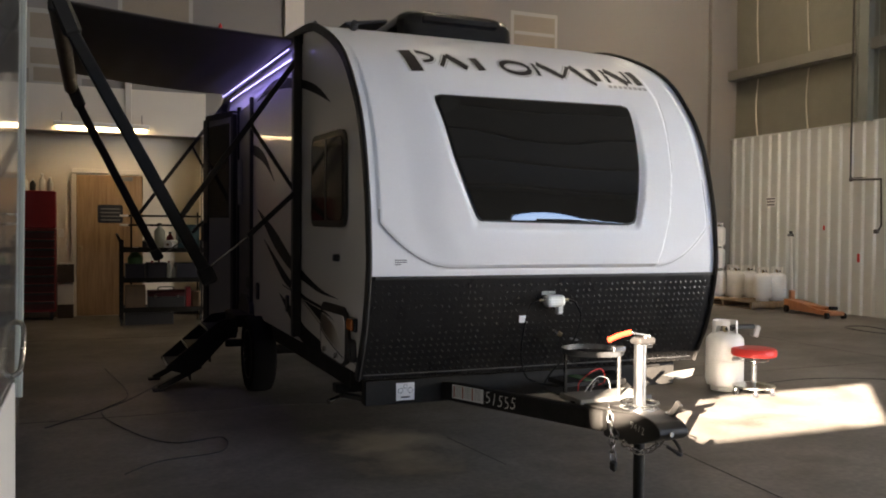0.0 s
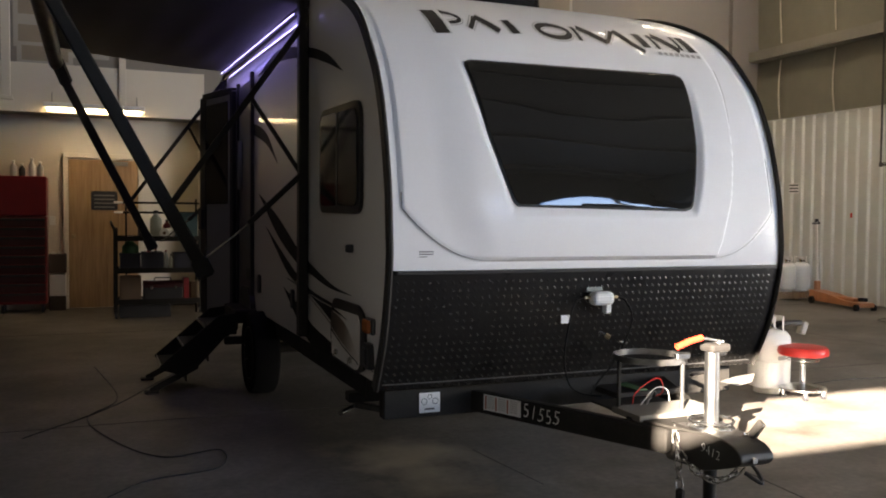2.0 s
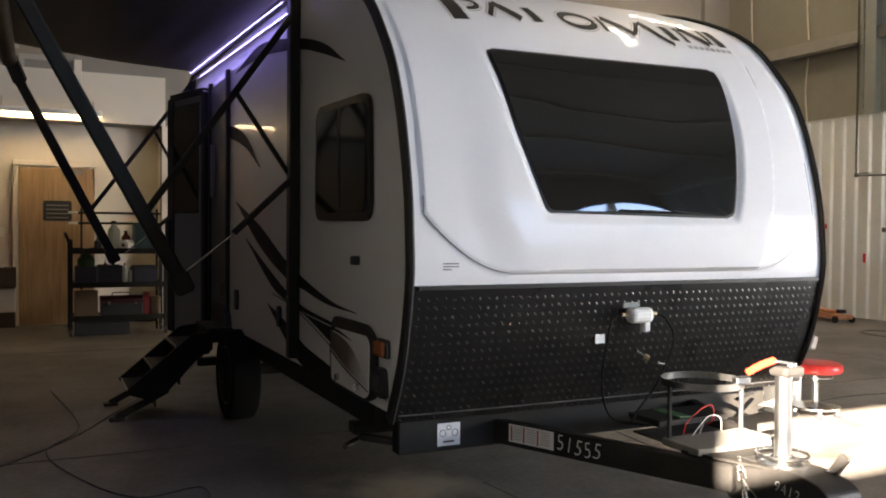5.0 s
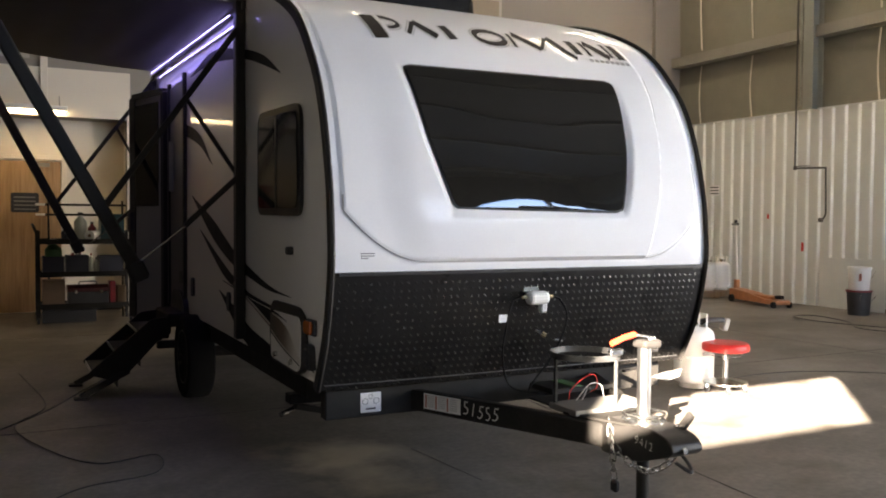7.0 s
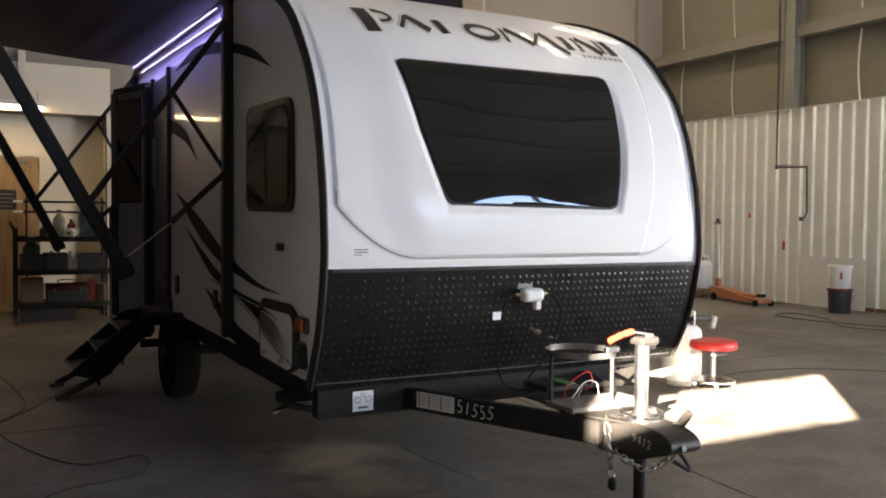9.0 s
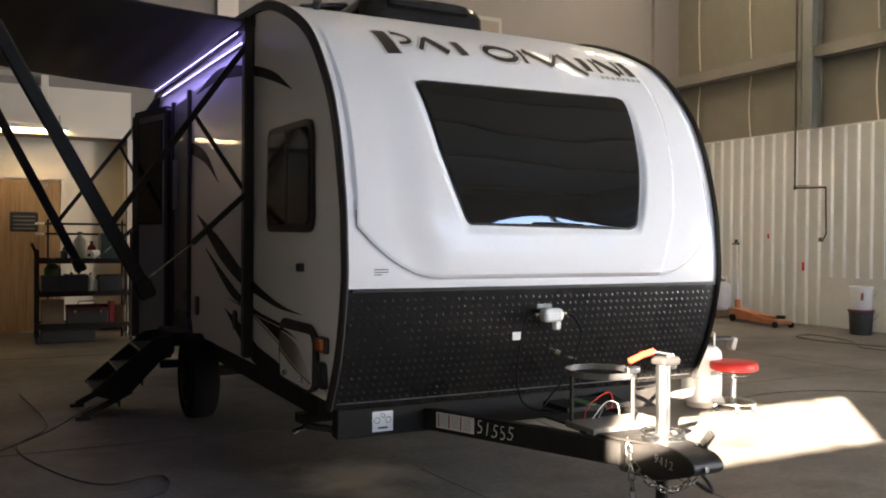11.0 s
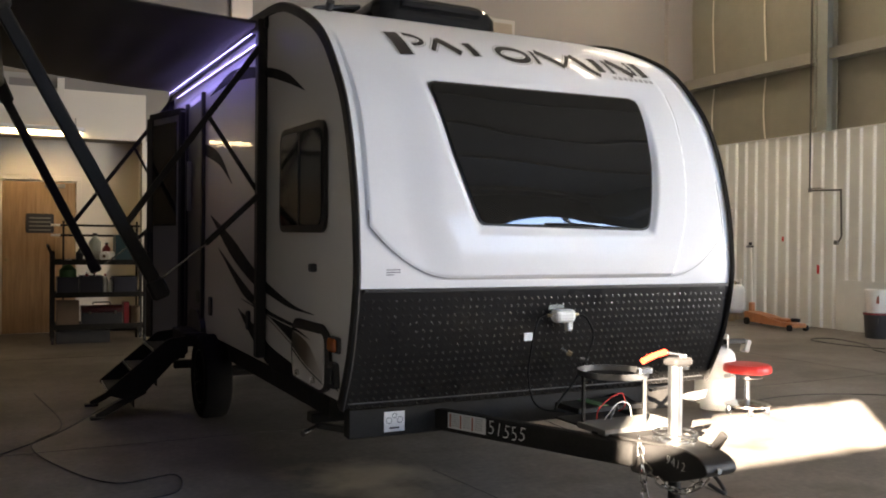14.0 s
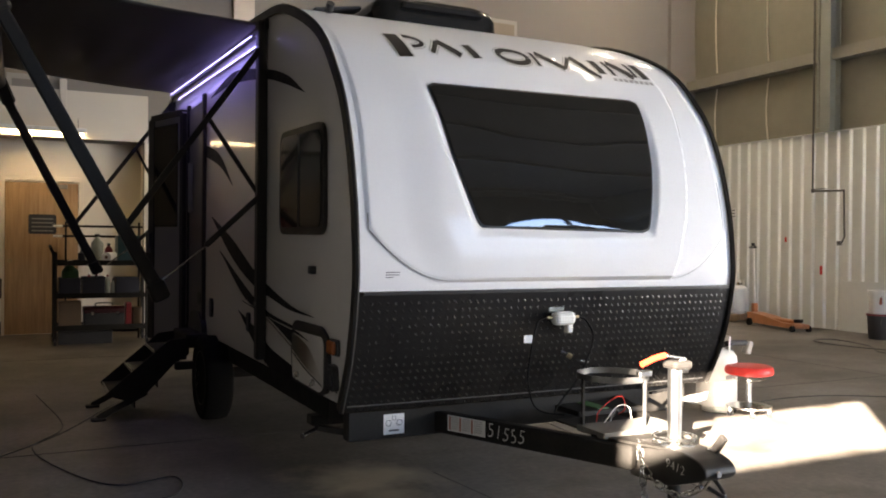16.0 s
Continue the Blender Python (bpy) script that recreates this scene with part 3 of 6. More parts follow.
def inset(pts, d):
    out = []
    n = len(pts)
    for i in range(n):
        a, b = Vector(pts[i - 1]), Vector(pts[(i + 1) % n])
        t = (b - a).normalized()
        out.append(tuple(Vector(pts[i]) + d * Vector((-t.y, t.x))))
    return out


# insets go towards the inside: the outline runs up the front and over the roof
def inner(d):
    q = inset(pr, -d)
    return q if q[40][0] > pr[40][0] or q[40][1] < pr[40][1] else inset(pr, d)


part("side_wall", prism(inner(0.03), "x", XL, XL + 0.03), SIDEWALL, trailer, "white glossy fibreglass side wall")
part("side_wall", prism(inner(0.03), "x", XR - 0.03, XR), SIDEWALL, trailer)
part("underbody", bx((XL + 0.05, 4.6, 0.45), (XR - 0.05, 9.3, 0.60)), BLACKSTEEL, trailer)

# front cap and black lower panel as swept skins
def skin(z0, z1, nx, off, rows=None, bul=True):
    bm = B()
    use = [(y, z) for y, z in LINE if z0 < z < z1]
    use = [(front_y(z0), z0)] + use + [(front_y(z1), z1)]
    dense = []
    for (ya, za), (yb, zb) in zip(use, use[1:]):
        k = max(1, int(math.hypot(yb - ya, zb - za) / 0.009))
        dense += [(ya + (yb - ya) * i / k, za + (zb - za) * i / k) for i in range(k)]
    dense.append(use[-1])
    g = []
    for i in range(nx + 1):
        x = XL + 0.002 + (XR - XL + 0.006) * i / nx
        g.append([bm.verts.new((x, (cap_y(x, z, y) if bul else y + 0.012 * (abs(x - XM) / 1.065) ** 4) - off, z)) for y, z in dense])
    for A, C in zip(g, g[1:]):
        for j in range(len(dense) - 1):
            bm.faces.new((A[j], A[j + 1], C[j + 1], C[j]))
    return bm


part("front_cap", skin(1.095, 2.7, 210, 0.0), GELCOAT, trailer, "glossy white moulded front cap", smooth=True)
part("roof", bx((XL + 0.01, 6.35, 2.66), (XR - 0.01, 9.0, 2.705), 0.01), GELCOAT, trailer)
lower = part("lower_panel", skin(0.55, 1.1, 40, 0.004, bul=False), BLACKGEL, trailer, "black tread-plate lower front panel", smooth=True)
part("rear_wall", bx((XL + 0.01, 9.38, 0.57), (XR - 0.01, 9.44, 2.4), 0.01), SIDEWALL, trailer)
# raised lozenges of the tread plate in a square grid, each leaning the same way
verts, faces = [], []
for row in range(15):
    z = 1.047 - 0.035 * row
    proud = 0.0008 if row < 4 else 0.00042  # lower rows shaped flatter, so that they glint less
    for col in range(57):
        x = XL + 0.03 + 0.0366 * col
        y0 = 0.012 * (abs(x - XM) / 1.065) ** 4 - 0.0043
        i = len(verts)
        for rr, dy in ((1.0, 0.0), (0.62, proud * 0.62)):
            for j in range(8):
                ca, sa = 0.0105 * rr * math.cos(j * math.pi / 4), 0.0042 * rr * math.sin(j * math.pi / 4)
                zz = z - 0.66 * ca + 0.75 * sa
                verts.append((x + 0.75 * ca + 0.66 * sa, front_y(zz) + y0 - dy, zz))
        verts.append((x, front_y(z) + y0 - proud, z))
        for j in range(8):
            k = (j + 1) % 8
            faces += [(i + j, i + k, i + 8 + k, i + 8 + j), (i + 8 + j, i + 8 + k, i + 16)]
me = bpy.data.meshes.new("tread_pattern")
me.from_pydata(verts, [], faces)
me.polygons.foreach_set("use_smooth", [True] * len(me.polygons))
me.materials.append(mat("glossy_tread", (0.018, 0.017, 0.016), 0.22, 0.0, vary=0.2, scale=25, spec=0.55))
o = new("tread_pattern", me)
o.parent = lower
o.matrix_parent_inverse = lower.matrix_world.inverted()
tagged(o, kind="stuff")

part("bottom_flange", sweep(B(), [(XL + 0.02 + (XR - XL - 0.04) * k / 30, front_y(0.575) + 0.012 * (abs(XL + 0.02 + (XR - XL - 0.04) * k / 30 - XM) / 1.065) ** 4 - 0.006, 0.575) for k in range(31)], 0.0035, 6), mat("worn_edge_metal", (0.16, 0.155, 0.15), 0.4, 0.6, vary=0.4, scale=12), lower, smooth=True)

# black edge trim round both sides of the front and roof
def edge_trim(x0, x1):
    bm = B()
    a = [p for p in outline if p[0] < 9.35]
    o1 = [Vector((0, y, z)) for y, z in a]
    rows = []
    for i, p in enumerate(o1):
        t = (o1[min(i + 1, len(o1) - 1)] - o1[max(i - 1, 0)]).normalized()
        n = Vector((0, -t.z, t.y))
        pts = [(x0, p + n * 0.006), ((x0 + x1) / 2, p + n * 0.014), (x1, p + n * 0.006), (x1, p - n * 0.038), (x0, p - n * 0.038)]
        rows.append([bm.verts.new((x, q.y, q.z)) for x, q in pts])
    for A, C in zip(rows, rows[1:]):
        for j in range(5):
            bm.faces.new((A[j], A[(j + 1) % 5], C[(j + 1) % 5], C[j]))
    bm.faces.new(rows[0])
    bm.faces.new(rows[-1])
    return bm


part("edge_trim", edge_trim(XL - 0.018, XL + 0.003), BLACKTRIM, trailer, "black rubber edge trim", smooth=True)
part("edge_trim", edge_trim(XR + 0.006, XR + 0.024), BLACKTRIM, trailer, smooth=True)
part("trim_band", prism([(y, z) for y, z in [(4.09, 1.084), (4.09, 1.098), (4.070, 1.098), (4.071, 1.084)]], "x", XL + 0.02, XR - 0.02), BLACKTRIM, trailer)


def decal(shape, out, material, name, parent, label=""):
    """A flat shape in (x, z) laid on the curved front: fanned from strips."""
    bm = B()
    xs = [p[0] for p in shape]
    zs_ = [p[1] for p in shape]
    # fill with a fine grid cut to the outline, row by row
    rows = []
    n = max(2, int((max(zs_) - min(zs_)) / 0.02))
    for i in range(n + 1):
        z = min(zs_) + (max(zs_) - min(zs_)) * i / n
        zc = min(max(z, min(zs_) + 1e-4), max(zs_) - 1e-4)
        cut = []
        for (xa, za), (xb, zb) in zip(shape, shape[1:] + shape[:1]):
            if (za <= zc) != (zb <= zc):
                cut.append(xa + (xb - xa) * (zc - za) / (zb - za))
        cut.sort()
        rows.append((z, cut[0], cut[-1]))
    k = max(2, int((max(xs) - min(xs)) / 0.05))
    g = [[bm.verts.new(on_front(a + (b - a) * j / k, z, out)) for j in range(k + 1)] for z, a, b in rows]
    for A, C in zip(g, g[1:]):
        for j in range(k):
            bm.faces.new((A[j], A[j + 1], C[j + 1], C[j]))
    return part(name, bm, material, parent, label, smooth=True)


# moulded edge round the shield's foot and far side, its shade drawn in grey
SEAMGREY = mat("seam_shade_grey", (0.3, 0.29, 0.28), 0.5, vary=0.1)
line = [(1.42, 1.44), (1.42, 1.40)]
line += [(1.42 + 0.39 * k / 25, foot_z(1.42 + 0.39 * k / 25)) for k in range(26)]
line += [(1.81 + 1.27 * k / 12, 1.143) for k in range(1, 12)]
line += [(3.08 + 0.38 * k / 25, foot_z(3.08 + 0.38 * k / 25)) for k in range(26)]
line += [(3.46, 1.40 + 0.05 * k) for k in range(6)]
part("moulded_seam", sweep(B(), [on_front(x, z, -0.0005) for x, z in line], 0.0032, 6), SEAMGREY, trailer, smooth=True)

# a thin grey line draws the shade in the pod's right fold
fold = [(3.06, 1.15), (3.10, 1.24), (3.164, 1.44), (3.205, 1.64), (3.244, 1.91), (3.29, 2.14)]
fold = [(float(p[0]) + 0.027, float(p[1])) for p in smooth_line([(x, z, 0) for x, z in fold], 8)]
part("fold_line", sweep(B(), [on_front(x, z, -0.0008) for x, z in fold], 0.0022, 6), mat("pale_fold_shade", (0.5, 0.48, 0.47), 0.4, vary=0.1), trailer, smooth=True)

# front window: dark glass with a rounded outline, on a black seal
cx, cz = 2.42, 1.73
WIN = rounded(WIN, 0.045, 4)


def across(z):
    """Left and right end of the window's outline at a height."""
    cut = sorted(xa + (xb - xa) * (z - za) / (zb - za) for (xa, za), (xb, zb) in zip(WIN, WIN[1:] + WIN[:1]) if (za <= z) != (zb <= z))
    return cut[0], cut[-1]


zlo, zhi = min(p[1] for p in WIN) + 1e-4, max(p[1] for p in WIN) - 1e-4
for name, grow, out, material, label in (("window_seal", 0.010, 0.005, BLACKTRIM, "black rubber window seal"), ("front_window", 0.0, 0.0, GLASS, "large dark tinted front window")):
    bm = B()
    front, back = [], []
    for i in range(61):
        z = zlo + (zhi - zlo) * i / 60
        a, b = across(z)
        zz = cz + (z - cz) * (1 + grow / 0.35)
        row = [(a - grow + (b - a + 2 * grow) * j / 40, zz) for j in range(41)]
        front.append([bm.verts.new((x, pane_y(x, w) + out, w)) for x, w in row])
        back.append([bm.verts.new((x, pane_y(x, w) + out + 0.006, w)) for x, w in (row[0], row[-1])])
    for A, C in zip(front, front[1:]):
        for j in range(40):
            bm.faces.new((A[j], A[j + 1], C[j + 1], C[j]))
    for k, e in ((0, 0), (1, -1)):
        for i in range(60):
            bm.faces.new((front[i][e], front[i + 1][e], back[i + 1][k], back[i][k]))
    part(name, bm, material, trailer, label, smooth=True)

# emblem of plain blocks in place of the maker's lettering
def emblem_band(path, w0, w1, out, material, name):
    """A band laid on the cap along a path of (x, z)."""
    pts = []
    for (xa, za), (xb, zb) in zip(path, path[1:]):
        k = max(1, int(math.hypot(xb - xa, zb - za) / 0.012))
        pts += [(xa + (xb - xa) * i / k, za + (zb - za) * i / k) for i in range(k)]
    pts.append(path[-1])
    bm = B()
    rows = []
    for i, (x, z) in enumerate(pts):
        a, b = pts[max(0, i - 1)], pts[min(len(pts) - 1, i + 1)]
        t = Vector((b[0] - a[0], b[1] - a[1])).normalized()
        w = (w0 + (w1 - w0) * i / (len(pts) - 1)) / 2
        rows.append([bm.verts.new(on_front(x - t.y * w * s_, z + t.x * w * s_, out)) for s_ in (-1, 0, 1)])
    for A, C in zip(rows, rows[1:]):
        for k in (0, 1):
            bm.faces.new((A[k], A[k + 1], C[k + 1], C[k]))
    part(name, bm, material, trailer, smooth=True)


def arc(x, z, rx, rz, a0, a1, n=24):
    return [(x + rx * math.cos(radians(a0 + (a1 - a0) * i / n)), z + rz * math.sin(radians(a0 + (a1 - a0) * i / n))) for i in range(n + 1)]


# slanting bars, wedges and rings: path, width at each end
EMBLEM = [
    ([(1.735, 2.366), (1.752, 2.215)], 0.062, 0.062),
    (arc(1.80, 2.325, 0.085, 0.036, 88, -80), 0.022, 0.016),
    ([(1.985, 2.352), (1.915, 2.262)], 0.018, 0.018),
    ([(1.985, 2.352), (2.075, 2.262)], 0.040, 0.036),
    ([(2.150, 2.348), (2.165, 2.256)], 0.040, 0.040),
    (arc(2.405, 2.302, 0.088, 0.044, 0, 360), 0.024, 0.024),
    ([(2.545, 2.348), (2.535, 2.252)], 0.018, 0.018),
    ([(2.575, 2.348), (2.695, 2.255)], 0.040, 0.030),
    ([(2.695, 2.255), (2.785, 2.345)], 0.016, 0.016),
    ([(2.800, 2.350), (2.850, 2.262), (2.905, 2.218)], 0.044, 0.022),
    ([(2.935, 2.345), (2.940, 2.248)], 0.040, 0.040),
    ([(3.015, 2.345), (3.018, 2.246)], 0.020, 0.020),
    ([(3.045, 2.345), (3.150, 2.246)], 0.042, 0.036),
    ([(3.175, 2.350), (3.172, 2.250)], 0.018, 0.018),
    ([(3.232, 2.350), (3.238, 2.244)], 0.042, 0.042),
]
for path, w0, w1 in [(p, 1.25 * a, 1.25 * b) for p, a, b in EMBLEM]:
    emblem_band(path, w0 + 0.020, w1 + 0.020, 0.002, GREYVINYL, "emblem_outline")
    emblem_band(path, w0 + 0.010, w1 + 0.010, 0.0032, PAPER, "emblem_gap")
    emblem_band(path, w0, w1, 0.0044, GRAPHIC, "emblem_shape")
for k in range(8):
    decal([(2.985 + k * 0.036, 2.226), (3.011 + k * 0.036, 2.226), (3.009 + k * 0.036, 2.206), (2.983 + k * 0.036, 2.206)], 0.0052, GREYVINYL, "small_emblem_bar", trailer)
# small printed notice low on the cap
for k in range(3):
    decal([(1.495, 1.184 - k * 0.011), (1.56 - 0.03 * (k == 2), 1.184 - k * 0.011), (1.56 - 0.03 * (k == 2), 1.1805 - k * 0.011), (1.495, 1.1805 - k * 0.011)], 0.003, GRAPHIC, "notice_line", trailer)

# side window, baggage hatch, latch, lamp, posts
def side(pts, out, thick, material, name, parent, label=""):
    return part(name, prism(pts, "x", XL - out, XL - out + thick), material, parent, label)


sw = side(rounded([(4.50, 1.885), (5.25, 1.905), (5.26, 1.352), (4.485, 1.345)], 0.09, 5), 0.022, 0.018, BLACKTRIM, "side_window", trailer, "black-framed side window")
side(rounded([(4.535, 1.85), (4.86, 1.862), (4.86, 1.387), (4.525, 1.382)], 0.06, 4), 0.028, 0.004, SIDEGLASS, "pane", sw)
side(rounded([(4.885, 1.863), (5.215, 1.872), (5.225, 1.388), (4.885, 1.387)], 0.06, 4), 0.026, 0.003, SIDEGLASS, "pane", sw)
side([(4.86, 1.86), (4.885, 1.86), (4.885, 1.387), (4.86, 1.387)], 0.031, 0.008, BLACKTRIM, "mullion", sw)
part("latch", bx((XL - 0.03, 4.66, 1.155), (XL + 0.005, 4.71, 1.195), 0.006), BLACKPLASTIC, trailer)
hatch = side(rounded([(4.437, 0.869), (4.53, 0.909), (4.955, 0.907), (5.004, 0.876), (5.024, 0.73), (4.997, 0.595), (4.538, 0.581), (4.431, 0.616), (4.413, 0.749)], 0.03, 4), 0.018, 0.014, BLACKTRIM, "baggage_hatch", trailer, "black-framed baggage hatch")
side(rounded([(4.484, 0.829), (4.517, 0.863), (4.953, 0.856), (4.993, 0.734), (4.98, 0.609), (4.539, 0.597), (4.49, 0.624), (4.487, 0.722)], 0.025, 4), 0.022, 0.006, SIDEWALL, "panel", hatch)
for y, z in ((4.88, 0.637), (4.62, 0.634)):
    lk = part("thumb_lock", cyl(B(), (XL - 0.036, y, z), (XL - 0.02, y, z), 0.015), CHROME, hatch, "chrome thumb lock")
    part("wing", bx((XL - 0.044, y - 0.004, z - 0.02), (XL - 0.036, y + 0.004, z + 0.012), 0.002), CHROME, lk)
mk = part("marker_lamp", bx((XL - 0.022, 4.295, 0.795), (XL, 4.405, 0.872), 0.010, seg=2), BLACKPLASTIC, trailer)
part("lens", bx((XL - 0.04, 4.302, 0.802), (XL - 0.02, 4.398, 0.865), 0.012, seg=2), AMBER, mk, "amber marker lens")
inl = part("cable_inlet", prism(rounded([(4.31, 0.635), (4.33, 0.75), (4.41, 0.755), (4.425, 0.64)], 0.02, 3), "x", XL - 0.03, XL), BLACKPLASTIC, trailer)
part("flap", bx((XL - 0.04, 4.335, 0.655), (XL - 0.028, 4.40, 0.735), 0.008), BLACKPLASTIC, inl)

# vinyl swooshes on the side
def fade_mat():
    """Print that runs from dark brown to the white of the wall."""
    m = bpy.data.materials.new("brown_fade_vinyl")
    m.use_nodes = True
    n, l = m.node_tree.nodes, m.node_tree.links
    co = n.new("ShaderNodeTexCoord")
    sep = n.new("ShaderNodeSeparateXYZ")
    nz = n.new("ShaderNodeTexNoise")
    nz.inputs["Scale"].default_value = 40
    mr = n.new("ShaderNodeMapRange")
    mr.inputs["From Min"].default_value, mr.inputs["From Max"].default_value = 4.55, 4.98
    ad = n.new("ShaderNodeMath")
    ad.operation = 'MULTIPLY_ADD'
    ad.inputs[1].default_value = 0.06
    ramp = n.new("ShaderNodeValToRGB")
    e = ramp.color_ramp.elements
    e[0].position, e[0].color = 0.05, (0.6, 0.56, 0.5, 1)
    e[1].position, e[1].color = 0.95, (0.035, 0.026, 0.02, 1)
    k = e.new(0.5)
    k.color = (0.16, 0.105, 0.065, 1)
    l.new(co.outputs["Object"], sep.inputs[0])
    l.new(co.outputs["Object"], nz.inputs["Vector"])
    l.new(sep.outputs["Y"], mr.inputs["Value"])
    l.new(nz.outputs["Fac"], ad.inputs[0])
    l.new(mr.outputs["Result"], ad.inputs[2])
    l.new(ad.outputs[0], ramp.inputs["Fac"])
    l.new(ramp.outputs["Color"], n["Principled BSDF"].inputs["Base Color"])
    n["Principled BSDF"].inputs["Roughness"].default_value = 0.3
    return m


def swoosh(pts, material=GRAPHIC, out=0.0025, parent=trailer):
    q = [(v.x, v.y) for v in smooth_line([(a, b, 0) for a, b in pts[0]], 6)]
    q2 = [(v.x, v.y) for v in smooth_line([(a, b, 0) for a, b in pts[1]], 6)]
    bm = B()
    A = [bm.verts.new((XL - out, y, z)) for y, z in q]
    C = [bm.verts.new((XL - out, y, z)) for y, z in q2]
    for i in range(len(A) - 1):
        if (A[i].co - C[i].co).length > 1e-5 or (A[i + 1].co - C[i + 1].co).length > 1e-5:
            bm.faces.new((A[i], A[i + 1], C[i + 1], C[i]))
    return part("vinyl_swoosh", bm, material, parent)


swoosh(([(7.25, 2.40), (6.5, 2.46), (5.7, 2.34), (5.2, 2.22), (4.86, 2.072)], [(7.25, 2.395), (6.5, 2.38), (5.7, 2.28), (5.25, 2.18), (4.86, 2.07)]))
swoosh(([(7.2, 1.5), (6.5, 1.33), (5.9, 1.14), (5.48, 1.043), (5.04, 0.967), (4.69, 0.943)], [(7.2, 1.49), (6.5, 1.20), (5.9, 1.04), (5.479, 0.986), (5.1, 0.946), (4.69, 0.940)]))
swoosh(([(6.9, 1.25), (6.2, 1.05), (5.8, 0.95), (5.49, 0.898), (5.03, 0.868)], [(6.9, 1.24), (6.2, 0.97), (5.8, 0.9), (5.49, 0.872), (5.03, 0.85)]))
FADE = fade_mat()
swoosh(([(6.2, 0.93), (5.8, 0.90), (5.49, 0.868), (5.03, 0.843)], [(6.2, 0.925), (5.8, 0.89), (5.49, 0.858), (5.03, 0.764)]))
swoosh(([(5.8, 0.895), (5.49, 0.848), (5.03, 0.752)], [(5.8, 0.885), (5.49, 0.838), (5.03, 0.742)]), BROWN)
swoosh(([(6.3, 0.86), (5.8, 0.775), (5.487, 0.70), (5.04, 0.652), (4.6, 0.58)], [(6.3, 0.855), (5.8, 0.66), (5.487, 0.582), (5.04, 0.582), (4.6, 0.578)]))
HO = 0.0245
swoosh(([(4.985, 0.858), (4.85, 0.848), (4.693, 0.823)], [(4.985, 0.845), (4.85, 0.836), (4.693, 0.821)]), GRAPHIC, HO, hatch)
swoosh(([(4.985, 0.838), (4.85, 0.826), (4.69, 0.788), (4.56, 0.71), (4.492, 0.66)], [(4.985, 0.757), (4.85, 0.716), (4.713, 0.683), (4.56, 0.655), (4.492, 0.645)]), FADE, HO, hatch)
swoosh(([(4.985, 0.748), (4.85, 0.709), (4.713, 0.677), (4.56, 0.65), (4.492, 0.638)], [(4.985, 0.738), (4.85, 0.700), (4.713, 0.669), (4.56, 0.643), (4.492, 0.631)]), GRAPHIC, HO, hatch)
swoosh(([(4.40, 0.640), (4.333, 0.629)], [(4.40, 0.632), (4.333, 0.622)]))
swoosh(([(8.0, 2.1), (7.4, 2.05), (6.9, 1.93), (6.5, 1.70)], [(8.0, 2.08), (7.4, 1.96), (6.9, 1.85), (6.5, 1.69)]))
for y, z, w, h in ((7.63, 0.856, 0.12, 0.10), (7.165, 0.812, 0.09, 0.14), (6.0, 0.805, 0.07, 0.12)):
    part("side_vent", prism(rounded([(y - w / 2, z - h / 2), (y - w / 2, z + h / 2), (y + w / 2, z + h / 2), (y + w / 2, z - h / 2)], 0.03, 4), "x", XL - 0.016, XL), BLACKPLASTIC, trailer)
screen = part("screen_door", bx((XL - 0.012, 7.45, 0.60), (XL + 0.004, 8.10, 2.42), 0.004), mat("grey_screen_door", (0.10, 0.10, 0.105), 0.5, vary=0.1, scale=3), trailer, "grey closed screen door behind the entry door")
# a bright bar stands in for the highlight on the door frame's edge
part("frame_glint", bx((XL - 0.05, 7.93, 1.55), (XL - 0.012, 7.95, 1.96), 0.005), SILVER, screen, "bright bar for the highlight on the door frame edge")
for y in (7.42, 8.10):
    part("door_jamb", bx((XL - 0.03, y, 0.60), (XL + 0.0, y + 0.05, 2.46), 0.004), BLACKTRIM, trailer)
# entry door, swung wide open towards the back
dm = Matrix.Translation((XL - 0.035, 8.15, 0)) @ Matrix.Rotation(radians(-163), 4, 'Z')
def door_part(name, lo, hi, material, parent, label="", bev=0.004):
    bm = bx(lo, hi, bev)
    bmesh.ops.transform(bm, matrix=dm, verts=bm.verts)
    return part(name, bm, material, parent, label)
leaf_bm = prism(rounded([(0.0, 0.42), (0.0, 2.43), (-0.66, 2.43), (-0.66, 0.42)], 0.09, 5), "x", -0.02, 0.02)
bmesh.ops.transform(leaf_bm, matrix=dm, verts=leaf_bm.verts)
leaf = part("entry_door", leaf_bm, mat("grey_door_liner", (0.27, 0.265, 0.27), 0.45, vary=0.05, scale=2), trailer, "grey open entry door with a tall dark window")
for y0, y1, z0, z1 in ((-0.665, -0.55, 0.43, 2.40), (-0.05, 0.005, 0.43, 2.40)):
    door_part("stile", (-0.032, y0, z0), (0.032, y1, z1), BLACKTRIM, leaf)
door_part("rail", (-0.030, -0.62, 2.38), (0.030, -0.03, 2.435), BLACKTRIM, leaf)
door_part("pane", (-0.028, -0.57, 1.42), (0.028, -0.09, 2.34), GLASS, leaf, "tall dark window", 0.02)
door_part("lock_box", (-0.06, -0.65, 1.20), (0.06, -0.58, 1.38), BLACKPLASTIC, leaf)

